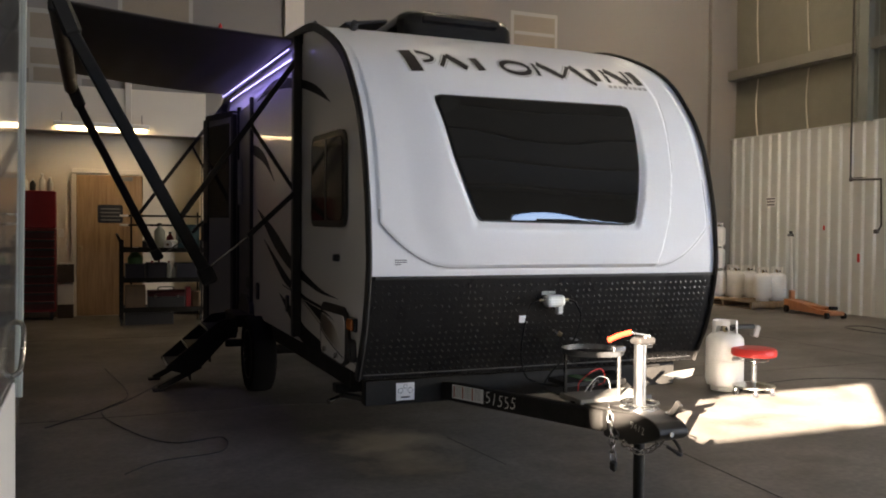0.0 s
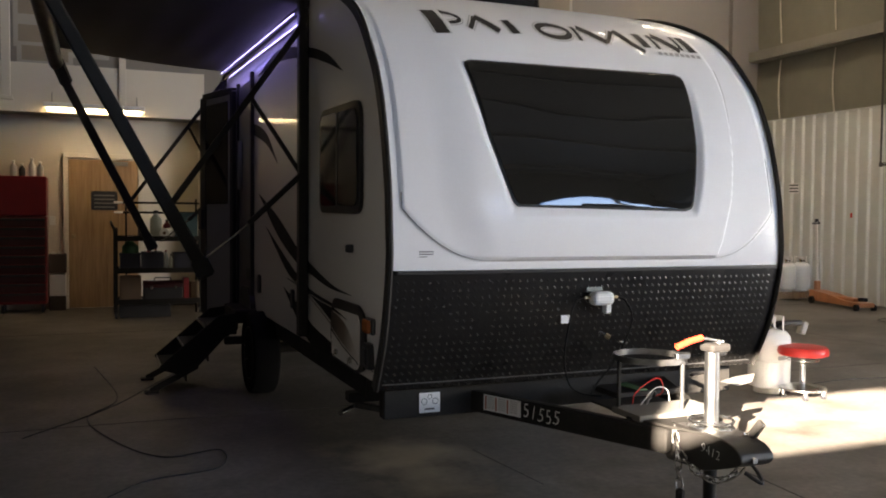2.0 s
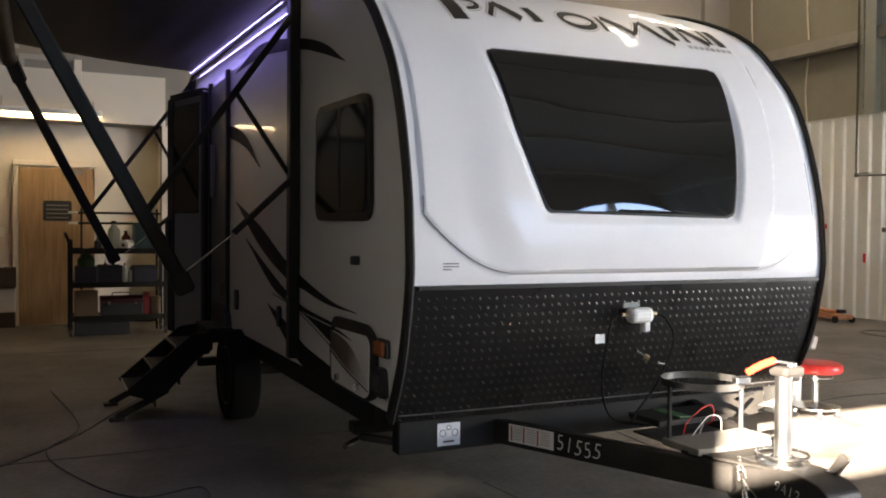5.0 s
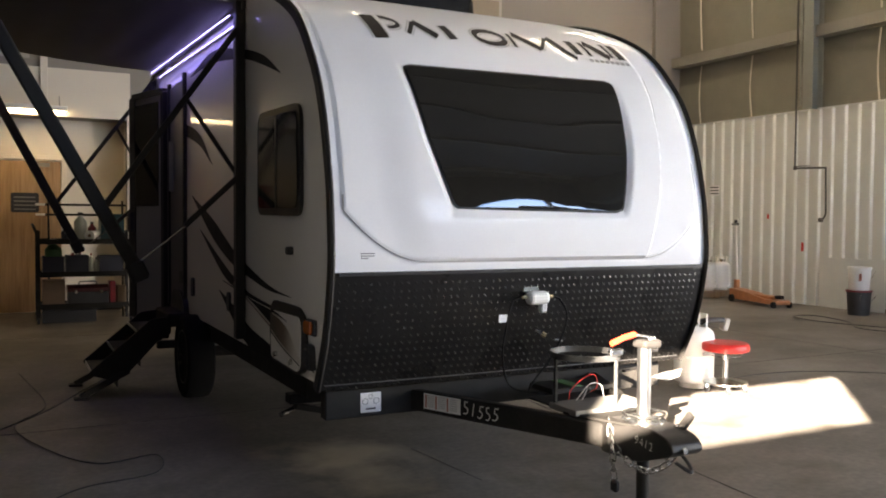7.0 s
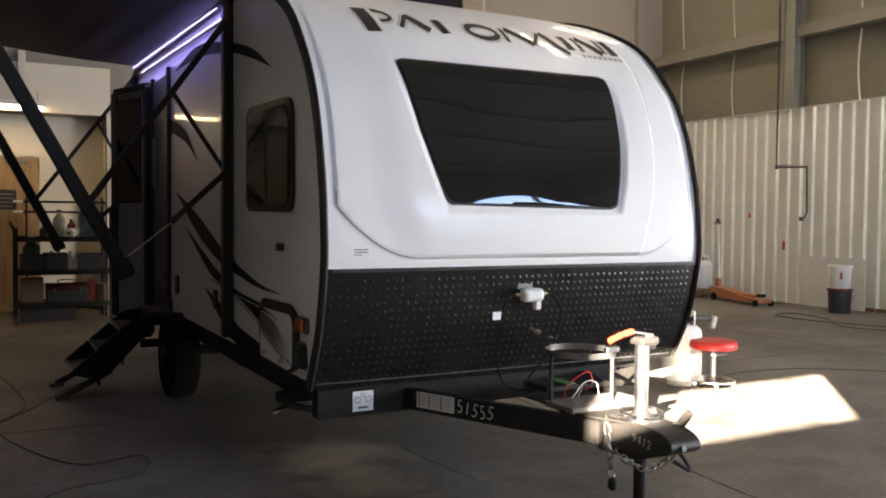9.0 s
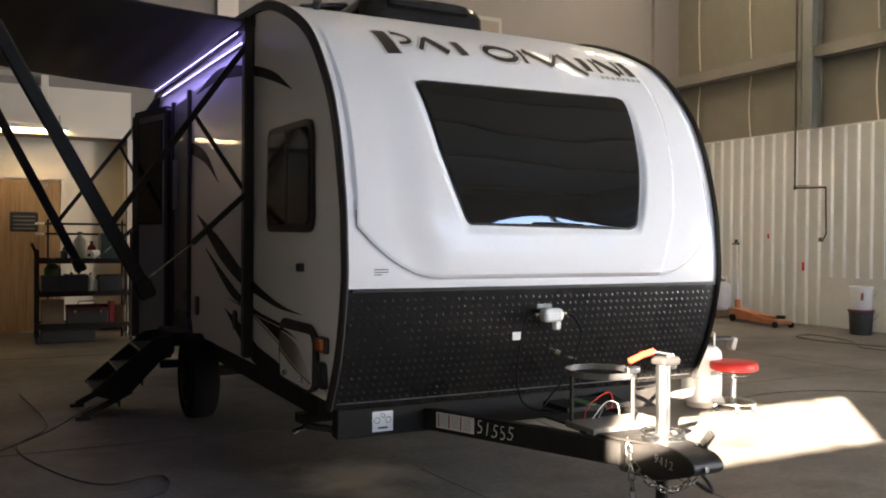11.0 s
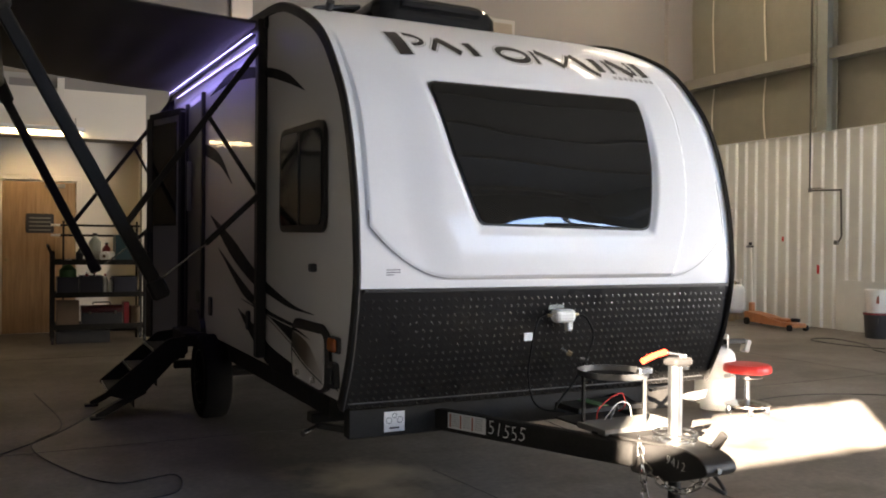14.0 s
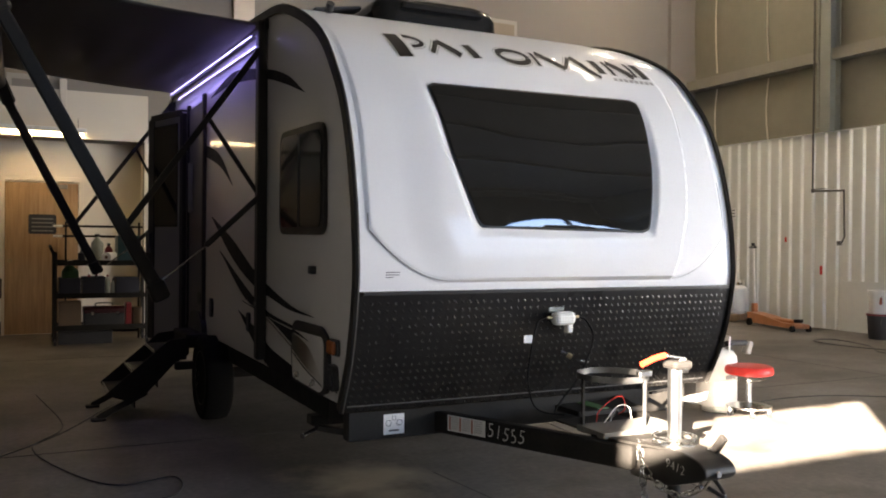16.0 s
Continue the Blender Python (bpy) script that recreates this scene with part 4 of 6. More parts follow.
# wheel and fender
WY = 7.05
bm = B()
prof = [(0.19, -0.085), (0.275, -0.098), (0.298, -0.085), (0.308, -0.05), (0.308, 0.05), (0.298, 0.085), (0.275, 0.098), (0.19, 0.085)]
lathe(bm, (0, 0, 0), prof, 40)
bmesh.ops.transform(bm, matrix=Matrix.Translation((XL - 0.02, WY, 0.308)) @ Matrix.Rotation(radians(90), 4, 'Y'), verts=bm.verts)
wheel = part("wheel", bm, RUBBER, trailer, "black rubber tyre on a dark rim", smooth=True)
bm = B()
lathe(bm, (0, 0, 0), [(0.02, -0.075), (0.06, -0.08), (0.15, -0.06), (0.185, -0.075), (0.195, -0.09), (0.2, -0.06), (0.2, 0.08)], 32)
bmesh.ops.transform(bm, matrix=Matrix.Translation((XL - 0.02, WY, 0.308)) @ Matrix.Rotation(radians(90), 4, 'Y'), verts=bm.verts)
part("rim", bm, mat("dark_rim", (0.05, 0.05, 0.05), 0.35, 0.5), wheel, smooth=True)
for k in range(5):
    a = 2 * math.pi * k / 5
    bm = B()
    cyl(bm, (XL - 0.13, WY + 0.055 * math.cos(a), 0.308 + 0.055 * math.sin(a)), (XL - 0.09, WY + 0.055 * math.cos(a), 0.308 + 0.055 * math.sin(a)), 0.011, n=6)
    part("lug_nut", bm, CHROME, wheel)
part("service_cover", prism(rounded([(7.36, 0.53), (7.36, 0.66), (7.50, 0.755), (7.80, 0.755), (7.95, 0.66), (7.95, 0.53)], 0.07, 5), "x", XL - 0.04, XL + 0.001), BLACKPLASTIC, trailer, "black rounded cover low on the side")
wheel_r = wheel.copy()
scene.collection.objects.link(wheel_r)
wheel_r.matrix_world = Matrix.Translation((XR - XL + 0.04, 0, 0)) @ wheel.matrix_world
part("axle", cyl(B(), (XL + 0.1, WY, 0.335), (XR - 0.1, WY, 0.335), 0.04), BLACKSTEEL, trailer)

# roof gear
def shell(layers, x0, x1, y0, y1, r):
    """A low shell: rings of a rounded rectangle, each (height, inset at front, inset elsewhere)."""
    bm = B()
    rows = []
    for z, f, e in layers:
        pts = rounded([(x0 + e, y0 + f), (x1 - e, y0 + f), (x1 - e, y1 - e), (x0 + e, y1 - e)], r, 6)
        rows.append([bm.verts.new((x, y, z)) for x, y in pts])
    for A, C in zip(rows, rows[1:]):
        for k in range(len(A)):
            bm.faces.new((A[k], A[(k + 1) % len(A)], C[(k + 1) % len(C)], C[k]))
    bm.faces.new(rows[-1])
    return bm


AC0, AC1 = 2.06, 2.965
GLOSSBLACK = mat("gloss_black_shell", (0.012, 0.012, 0.012), 0.16, vary=0.2, scale=5)
ac = part("air_conditioner", shell([(2.62, 0.0, 0.0), (2.80, 0.005, 0.01), (2.85, 0.03, 0.03), (2.885, 0.08, 0.07), (2.90, 0.16, 0.14), (2.905, 0.24, 0.20)], AC0, AC1, 5.62, 6.62, 0.14), GLOSSBLACK, trailer, "black low-profile roof air conditioner", smooth=True)
part("grille", shell([(2.80, 0.0, 0.0), (2.835, 0.004, 0.01), (2.845, 0.02, 0.03)], AC0 + 0.16, AC1 - 0.16, 5.60, 5.80, 0.03), GLOSSBLACK, ac, "raised air inlet", smooth=True)
ant = part("roof_vent", bx((1.74, 5.85, 2.66), (1.96, 6.1, 2.75), 0.02), BLACKPLASTIC, trailer, "black roof vent with a tilted lid")
part("lid", bx((1.72, 5.82, 2.785), (2.04, 6.13, 2.81), 0.008, Matrix.Rotation(radians(-9), 3, 'Y')), BLACKPLASTIC, ant)
part("clearance_lamp", cyl(B(), (1.57, 5.10, 2.565), (1.57, 5.06, 2.60), 0.022), BLACKPLASTIC, trailer)

# ---- awning ----
awning = thing("awning", "black fabric awning rolled out from the trailer side on folding arms", "awning", place=(XL, 7.1, 2.5))
AY0, AY1 = 5.62, 8.95
ROLL_X, ROLL_Z = -0.10, 2.66
bm = B()
g = []
for i in range(41):
    u = i / 40
    row = []
    for j in range(41):
        v = j / 40
        sag = -0.05 * math.sin(math.pi * u) * (0.6 + 0.4 * math.sin(math.pi * v)) - 0.03 * math.sin(math.pi * v)
        rip = 0.006 * math.sin(u * 34 + 3 * v) * math.sin(math.pi * v)
        row.append(bm.verts.new((ROLL_X + (XL - 0.02 - ROLL_X) * u, AY0 + 0.02 + (AY1 - AY0 - 0.04) * v, ROLL_Z + 0.045 + 0.10 * v * (1 - u) + (2.55 + 0.10 * v - ROLL_Z) * u + sag * 0.6 + rip)))
    g.append(row)
for A, C in zip(g, g[1:]):
    for j in range(40):
        bm.faces.new((A[j], A[j + 1], C[j + 1], C[j]))
fab = part("fabric", bm, CANVAS, awning, "black sagging awning fabric", smooth=True)
so = fab.modifiers.new("thick", 'SOLIDIFY')
so.thickness = 0.004
part("roller", cyl(B(), (ROLL_X, AY0, ROLL_Z), (ROLL_X, AY1, ROLL_Z), 0.058, n=20), BLACKTRIM, awning, smooth=True)
part("wall_rail", bar(B(), (XL - 0.016, AY0 - 0.05, 2.57), (XL - 0.016, AY1 + 0.05, 2.68), 0.026, 0.05, up=(0, 0, 1)), BLACKTRIM, awning)
for y in (AY0, AY1):
    w = 0.075
    post = part("post", bx((XL - 0.06, y - w / 2, 0.62 if y == AY0 else 0.9), (XL - 0.004, y + w / 2, 2.60), 0.008), BLACKTRIM, awning, "black awning side post")
    for z in (2.40, 1.56, 0.95):
        part("bolt", cyl(B(), (XL - 0.068, y - 0.01, z), (XL - 0.058, y - 0.01, z), 0.012, n=8), CHROME, post)
    part("head_bracket", bar(B(), (XL - 0.04, y, 2.55), (XL + 0.10, y, 2.70), 0.05, 0.07), BLACKTRIM, awning)
    rear = y == AY1
    el, up_end = (Vector((0.68, y, 1.08)), Vector((0.515, y, 1.46))) if rear else (Vector((0.76, y, 1.05)), Vector((0.595, y, 1.39)))
    up_z = 2.57 if rear else 2.43
    part("outer_arm", bar(B(), el + Vector((0.02, 0, -0.04)), (ROLL_X + 0.02, y, ROLL_Z - 0.05), 0.075, 0.055, bev=0.01), BLACKTRIM, awning, "thick black outer arm")
    part("upper_link", bar(B(), (XL - 0.05, y - 0.02, up_z), up_end, 0.034, 0.03), BLACKTRIM, awning)
    part("lower_link", bar(B(), (XL - 0.05, y - 0.02, 1.57), (1.02, y - 0.02, 1.285), 0.032, 0.028), BLACKTRIM, awning)
    part("gas_rod", cyl(B(), (1.03, y - 0.02, 1.29), (0.775, y - 0.02, 1.085), 0.006), CHROME, awning, "bright gas strut rod", smooth=True)
    part("brace", bar(B(), (1.03, y + 0.02, 2.15 if rear else 2.03), (XL - 0.05, y + 0.02, 1.60), 0.024, 0.02), BLACKTRIM, awning)
    part("elbow", bar(B(), el + Vector((-0.02, 0, 0.04)), el + Vector((0.03, 0, -0.07)), 0.10, 0.07, bev=0.015), BLACKTRIM, awning)
    part("knuckle", bar(B(), (ROLL_X + 0.09, y, ROLL_Z - 0.18), (ROLL_X - 0.0, y, ROLL_Z + 0.04), 0.11, 0.08, bev=0.02), BLACKTRIM, awning)
part("motor_cover", bx((ROLL_X - 0.055, AY0 - 0.03, ROLL_Z - 0.05), (ROLL_X + 0.055, AY0 + 0.07, ROLL_Z + 0.06), 0.015), BLACKTRIM, awning)
part("led_channel", bar(B(), (XL - 0.010, AY0 + 0.08, 2.492), (XL - 0.010, 8.62, 2.592), 0.008, 0.016, up=(0, 0, 1), bev=0.001), BLACKTRIM, awning)
part("led_strip", bar(B(), (XL - 0.018, AY0 + 0.08, 2.492), (XL - 0.018, 8.62, 2.592), 0.003, 0.0035, up=(0, 0, 1), bev=0.0005), LED, awning, "glowing violet LED strip")
part("led_strip", bar(B(), (XL - 0.045, AY0 + 0.19, 2.556), (XL - 0.045, 8.95, 2.672), 0.003, 0.0035, up=(0, 0, 1), bev=0.0005), LED, awning)

# ---- entry steps ----
steps = thing("entry_steps", "black folding metal entry steps let down to the concrete floor", "steps", place=(0.9, 7.58, 0))
SY0, SY1 = 7.30, 7.86
for y in (SY0, SY1):
    part("stringer", prism(rounded([(1.08, 0.565), (1.22, 0.58), (1.225, 0.45), (1.13, 0.40), (0.90, 0.155), (0.80, 0.125), (0.66, 0.17), (0.645, 0.195)], 0.02, 3), "y", y - 0.012, y + 0.012), BLACKSTEEL, steps)
    part("leg", bar(B(), (0.92, y, 0.19), (0.585, y, 0.015), 0.045, 0.03), BLACKSTEEL, steps)
    part("foot_pad", bx((0.54, y - 0.04, 0.0), (0.64, y + 0.04, 0.018), 0.004), BLACKSTEEL, steps)
    part("lift_bracket", bx((1.12, y - 0.03, 0.34), (1.30, y + 0.03, 0.40), 0.008), BLACKSTEEL, steps)
for px, pz in ((1.065, 0.48), (0.91, 0.335), (0.75, 0.19)):
    t = part("tread", bx((px - 0.085, SY0 + 0.013, pz - 0.02), (px + 0.10, SY1 - 0.013, pz + 0.01), 0.005), BLACKSTEEL, steps)
    part("nosing", bx((px - 0.091, SY0 + 0.013, pz - 0.008), (px - 0.0855, SY1 - 0.013, pz + 0.011)), SILVER, t, "bright tread nosing")
    part("riser", bx((px + 0.085, SY0 + 0.013, pz - 0.12), (px + 0.095, SY1 - 0.013, pz - 0.021)), BLACKSTEEL, t)
part("hinge_box", bx((1.20, SY0 - 0.02, 0.50), (1.37, SY1 + 0.02, 0.60), 0.01), BLACKSTEEL, steps)

# ---- tongue, coupler and jack ----
tongue = thing("tongue", "black welded A-frame tongue and coupler of the trailer", "trailer tongue", place=(XM, 3.6, 0.4))
TZ = 0.45
for s in (-1, 1):
    a, b = Vector((XM + s * 0.64, 4.60, TZ)), Vector((XM + s * 0.126, 3.41, TZ))
    part("rail", bar(B(), a, b, 0.05, 0.10, up=(0, 0, 1), bev=0.006), BLACKSTEEL, tongue, "black painted channel rail")
part("crossmember", bx((XL + 0.06, 4.36, 0.39), (XR - 0.06, 4.43, 0.53), 0.006), BLACKSTEEL, tongue)
part("apex_plate", prism([(XM - 0.20, 3.60), (XM + 0.20, 3.60), (XM + 0.07, 3.24), (XM - 0.07, 3.24)], "z", 0.503, 0.512), BLACKSTEEL, tongue)
coup = part("coupler", prism(rounded([(3.50, 0.352), (3.50, 0.508), (3.30, 0.520), (3.17, 0.515), (3.10, 0.500), (3.065, 0.478), (3.055, 0.450), (3.08, 0.428), (3.26, 0.365)], 0.025, 3), "x", XM - 0.077, XM + 0.077), BLACKTRIM, tongue, "black ball coupler")
m = coup.modifiers.new("edge", 'BEVEL')
m.width, m.segments = 0.011, 3
latch = part("coupler_latch", bar(B(), (XM + 0.055, 3.17, 0.49), (XM + 0.075, 3.12, 0.575), 0.034, 0.022, up=(1, 0, 0)), BLACKTRIM, coup)
part("latch_pin", cyl(B(), (XM + 0.03, 3.165, 0.52), (XM + 0.10, 3.165, 0.52), 0.007, n=8), CHROME, latch)
part("nose_bolt", cyl(B(), (XM - 0.02, 3.048, 0.455), (XM - 0.02, 3.062, 0.455), 0.012, n=6), CHROME, coup, "bright bolt head")


def writing(text, m, size, material, parent, slant=0.12):
    d = bpy.data.curves.new("marking", 'FONT')
    d.body, d.size, d.extrude, d.shear, d.offset = text, size, 0.0004, slant, -0.02 * size
    d.align_x, d.align_y = 'CENTER', 'CENTER'
    ob = new("marking", d)
    d.materials.append(material)
    ob.parent = parent
    ob.matrix_parent_inverse = parent.matrix_world.inverted() if parent.type == 'EMPTY' else Matrix.Identity(4)
    ob.matrix_basis = m
    return tagged(ob, label="hand-painted white number")


# the left rail's outer face looks to the camera
ra, rb = Vector((XM - 0.64, 4.60, TZ)), Vector((XM - 0.126, 3.41, TZ))
rd = (rb - ra).normalized()
rn = Vector((rd.y, -rd.x, 0))
rn = rn if rn.x < 0 else -rn
face = Matrix((rd, Vector((0, 0, 1)), rn)).transposed().to_4x4()


def on_rail(y, z, out=0.0265):
    f = (y - ra.y) / (rb.y - ra.y)
    p = ra.lerp(rb, f)
    return Matrix.Translation(Vector((p.x, p.y, z)) + rn * out) @ face


for k, (ch, dz, turn, sx) in enumerate((("5", 0.004, 4, 1.05), ("1", 0.0, -3, 0.9), ("5", -0.004, -6, 1.0), ("5", -0.006, 8, 0.95), ("5", -0.002, -4, 1.1))):
    writing(ch, on_rail(4.06 - 0.039 * k, 0.452 + dz) @ Matrix.Rotation(radians(turn), 4, 'Z') @ Matrix.Diagonal((0.85 * sx, 1.05, 1, 1)), 0.088, CHALK, tongue)
SIDEFACE = Matrix.Translation((XM - 0.0775, 3.225, 0.45)) @ pose(0, 0, 0, 90, 0, -90)
for k, (ch, dz, turn) in enumerate((("9", 0.004, -5), ("4", 0.0, 6), ("1", -0.002, -4), ("2", -0.006, 3))):
    writing(ch, SIDEFACE @ Matrix.Translation((-0.042 + 0.028 * k, dz, 0)) @ Matrix.Rotation(radians(turn), 4, 'Z'), 0.05, CHALK, tongue)


def plate(m, w, h, t, material, parent, name, label=""):
    bm = bx((-w / 2, -h / 2, 0), (w / 2, h / 2, t))
    bmesh.ops.transform(bm, matrix=m, verts=bm.verts)
    return part(name, bm, material, parent, label)


lab = plate(on_rail(4.19, 0.458), 0.225, 0.075, 0.0012, PAPER, tongue, "warning_label", "white warning label with red stripes")
for k in (-0.098, -0.035, 0.035):
    plate(on_rail(4.19, 0.458, 0.028) @ Matrix.Translation((k, 0, 0)), 0.009, 0.062, 0.0006, REDINK, lab, "stripe")
for k in (-0.068, 0.0, 0.072):
    for j in range(6):
        plate(on_rail(4.19, 0.458, 0.028) @ Matrix.Translation((k, 0.028 - j * 0.010, 0)), 0.045, 0.003, 0.0005, GREYVINYL, lab, "print_line")
FR = Matrix.Translation((1.658, 4.358, 0.458)) @ pose(0, 0, 0, 90, 0, 0)
st = plate(FR, 0.105, 0.095, 0.0014, PAPER, tongue, "tyre_sticker", "white sticker with printed circles")
for k, (u, v) in enumerate(((-0.028, 0.006), (0.028, 0.006), (0.0, 0.028))):
    bm = ring(B(), (u, v, 0.002), 0.014 if k < 2 else 0.01, 0.0014, n=20, m=5)
    bmesh.ops.transform(bm, matrix=FR, verts=bm.verts)
    part("circle", bm, INK, st)
plate(FR @ Matrix.Translation((0, -0.03, 0.0015)), 0.05, 0.008, 0.0006, INK, st, "print_line")

jack = thing("tongue_jack", "silver crank jack with an orange-red grip on the trailer tongue", "jack", place=(XM, 3.315, 0))
JX, JY = XM, 3.315
part("outer_tube", cyl(B(), (JX, JY, 0.515), (JX, JY, 0.82), 0.0285, n=24), SILVER, jack, smooth=True)
part("inner_post", cyl(B(), (JX, JY, 0.02), (JX, JY, 0.50), 0.026, n=20), BLACKSTEEL, jack, smooth=True)
part("foot", bx((JX - 0.08, JY - 0.08, 0.0), (JX + 0.08, JY + 0.08, 0.02), 0.006), BLACKSTEEL, jack)
part("flange", lathe(B(), (JX, JY, 0.512), [(0.09, 0), (0.09, 0.01), (0.05, 0.016), (0.035, 0.03)], 28), CHROME, jack, smooth=True)
part("rim_ring", ring(B(), (JX, JY, 0.545), 0.085, 0.006), CHROME, jack, smooth=True)
head = part("head", bx((JX - 0.035, JY - 0.04, 0.815), (JX + 0.06, JY + 0.04, 0.85), 0.012, seg=2), BLACKTRIM, jack)
part("crank_arm", bar(B(), (JX + 0.05, JY, 0.853), (JX - 0.075, JY - 0.02, 0.876), 0.026, 0.011, up=(0, 0, 1)), SILVER, head)
part("grip", sweep(B(), [(JX - 0.07, JY - 0.02, 0.876), (JX - 0.125, JY - 0.022, 0.866), (JX - 0.19, JY - 0.025, 0.846)], 0.0125), GRIP, head, "orange-red crank grip", smooth=True)
part("crank_hub", lathe(B(), (JX + 0.03, JY, 0.80), [(0.03, 0), (0.033, 0.012), (0.02, 0.03), (0.02, 0.06)], 18), CHROME, head, smooth=True)

chain = thing("safety_chain", "zinc-plated safety chain hanging from the coupler", "chain", place=(XM - 0.15, 3.4, 0.3))
cl = smooth_line([(XM - 0.106, 3.41, 0.515), (XM - 0.106, 3.385, 0.432), (XM - 0.10, 3.337, 0.385), (XM - 0.09, 3.266, 0.352), (XM - 0.075, 3.193, 0.347), (XM - 0.06, 3.113, 0.39), (XM - 0.04, 3.09, 0.43)], 10)
acc, keep = 0.0, [cl[0]]
for a, b in zip(cl, cl[1:]):
    acc += (b - a).length
    if acc > 0.034:
        keep.append(b)
        acc = 0
cl2 = smooth_line([(XM - 0.112, 3.375, 0.42), (XM - 0.118, 3.362, 0.35), (XM - 0.118, 3.355, 0.30), (XM - 0.115, 3.35, 0.262)], 10)
acc, keep2 = 0.0, [cl2[0]]
for a, b in zip(cl2, cl2[1:]):
    acc += (b - a).length
    if acc > 0.034:
        keep2.append(b)
        acc = 0
for line in (keep, keep2):
    for i, (a, b) in enumerate(zip(line, line[1:])):
        t = (b - a).normalized()
        u = t.cross(Vector((0.3, 0.9, 0.2))).normalized()
        v = t.cross(u)
        s = u if i % 2 else v
        c = (a + b) / 2
        pts = []
        for k in range(14):
            q = 2 * math.pi * k / 14
            lx = math.cos(q)
            pts.append(c + t * (0.012 * (1 if lx > 0 else -1) + 0.012 * lx) + s * 0.0125 * math.sin(q))
        part("link", sweep(B(), pts, 0.0042, 6, True), CHROME, chain, smooth=True)
part("hook", bx((XM - 0.13, 3.33, 0.225), (XM - 0.10, 3.37, 0.275), 0.01), BLACKSTEEL, chain, "black hook")
wireloom = thing("light_cable", "black coiled trailer light cable beside the coupler", "cable", place=(XM + 0.1, 3.3, 0.3))
part("cord", sweep(B(), smooth_line([(XM + 0.1, 3.6, 0.49), (XM + 0.13, 3.38, 0.43), (XM + 0.15, 3.25, 0.37), (XM + 0.11, 3.15, 0.33), (XM + 0.07, 3.2, 0.36)], 8), 0.008), BLACKPLASTIC, wireloom, smooth=True)

# gas tank tray and ring
tray = thing("tank_tray", "steel gas-bottle tray with a hold-down ring on the tongue", "tank tray", place=(XM, 3.74, 0.5))
part("plate", bx((XM - 0.19, 3.52, 0.503), (XM + 0.22, 3.72, 0.53), 0.003), mat("dusty_grey_steel", (0.13, 0.125, 0.11), 0.6, vary=0.25, scale=12), tray, "dusty grey tray plate")
part("rear_plate", bx((XM - 0.17, 3.74, 0.503), (XM + 0.17, 3.92, 0.512), 0.003), BLACKSTEEL, tray)
rc = Vector((XM - 0.014, 3.70, 0.735))
bm = B()
n = 40
rows = []
for i in range(n):
    a = 2 * math.pi * i / n
    d = Vector((math.cos(a), math.sin(a), 0))
    rows.append([bm.verts.new(rc + d * r + Vector((0, 0, z))) for r, z in ((0.152, -0.013), (0.157, -0.013), (0.157, 0.013), (0.152, 0.013))])
for i in range(n):
    A, C = rows[i], rows[(i + 1) % n]
    for j in range(4):
        bm.faces.new((A[j], A[(j + 1) % 4], C[(j + 1) % 4], C[j]))
DULLZINC = mat("dull_zinc", (0.15, 0.147, 0.14), 0.38, 0.85, vary=0.3, scale=18)
part("hold_ring", bm, DULLZINC, tray, "bright steel hold-down ring", smooth=True)
for dx, dy in ((-0.170, 0.0), (0.055, -0.135)):
    part("ring_post", bx((XM + dx - 0.007, 3.70 + dy - 0.007, 0.51), (XM + dx + 0.007, 3.70 + dy + 0.007, 0.73), 0.002), BLACKSTEEL if dx < 0 else DULLZINC, tray)
part("clamp", bx((XM + 0.0, 3.53, 0.748), (XM + 0.07, 3.56, 0.775), 0.004), CHROME, tray)

wires = thing("battery_leads", "red and white battery leads coiled on the tongue", "cable", place=(XM, 3.9, 0.52))
part("red_lead", sweep(B(), smooth_line([(XM - 0.085, 3.72, 0.525), (XM - 0.085, 3.70, 0.58), (XM - 0.01, 3.70, 0.63), (XM + 0.06, 3.72, 0.63), (XM + 0.10, 3.76, 0.56), (XM + 0.06, 3.80, 0.53)], 8), 0.0024), RED, wires, smooth=True)
part("white_lead", sweep(B(), smooth_line([(XM - 0.06, 3.70, 0.525), (XM + 0.0, 3.68, 0.60), (XM + 0.07, 3.69, 0.59), (XM + 0.11, 3.72, 0.53)], 8), 0.0024), WHITEPLASTIC, wires, smooth=True)
part("black_lead", sweep(B(), smooth_line([(XM - 0.03, 3.70, 0.525), (XM + 0.02, 3.72, 0.58), (XM + 0.05, 3.75, 0.55), (XM + 0.0, 3.78, 0.525)], 8), 0.006), BLACKPLASTIC, wires, smooth=True)
batt = thing("battery_strap_tray", "black battery tray behind the gas ring on the tongue", "battery tray", place=(XM + 0.15, 4.0, 0.5))
part("tray", bx((XM - 0.02, 3.94, 0.503), (XM + 0.36, 4.14, 0.53), 0.004), BLACKSTEEL, batt)
part("strap", bx((XM + 0.10, 3.95, 0.53), (XM + 0.16, 4.12, 0.535)), GREENPLASTIC, batt)

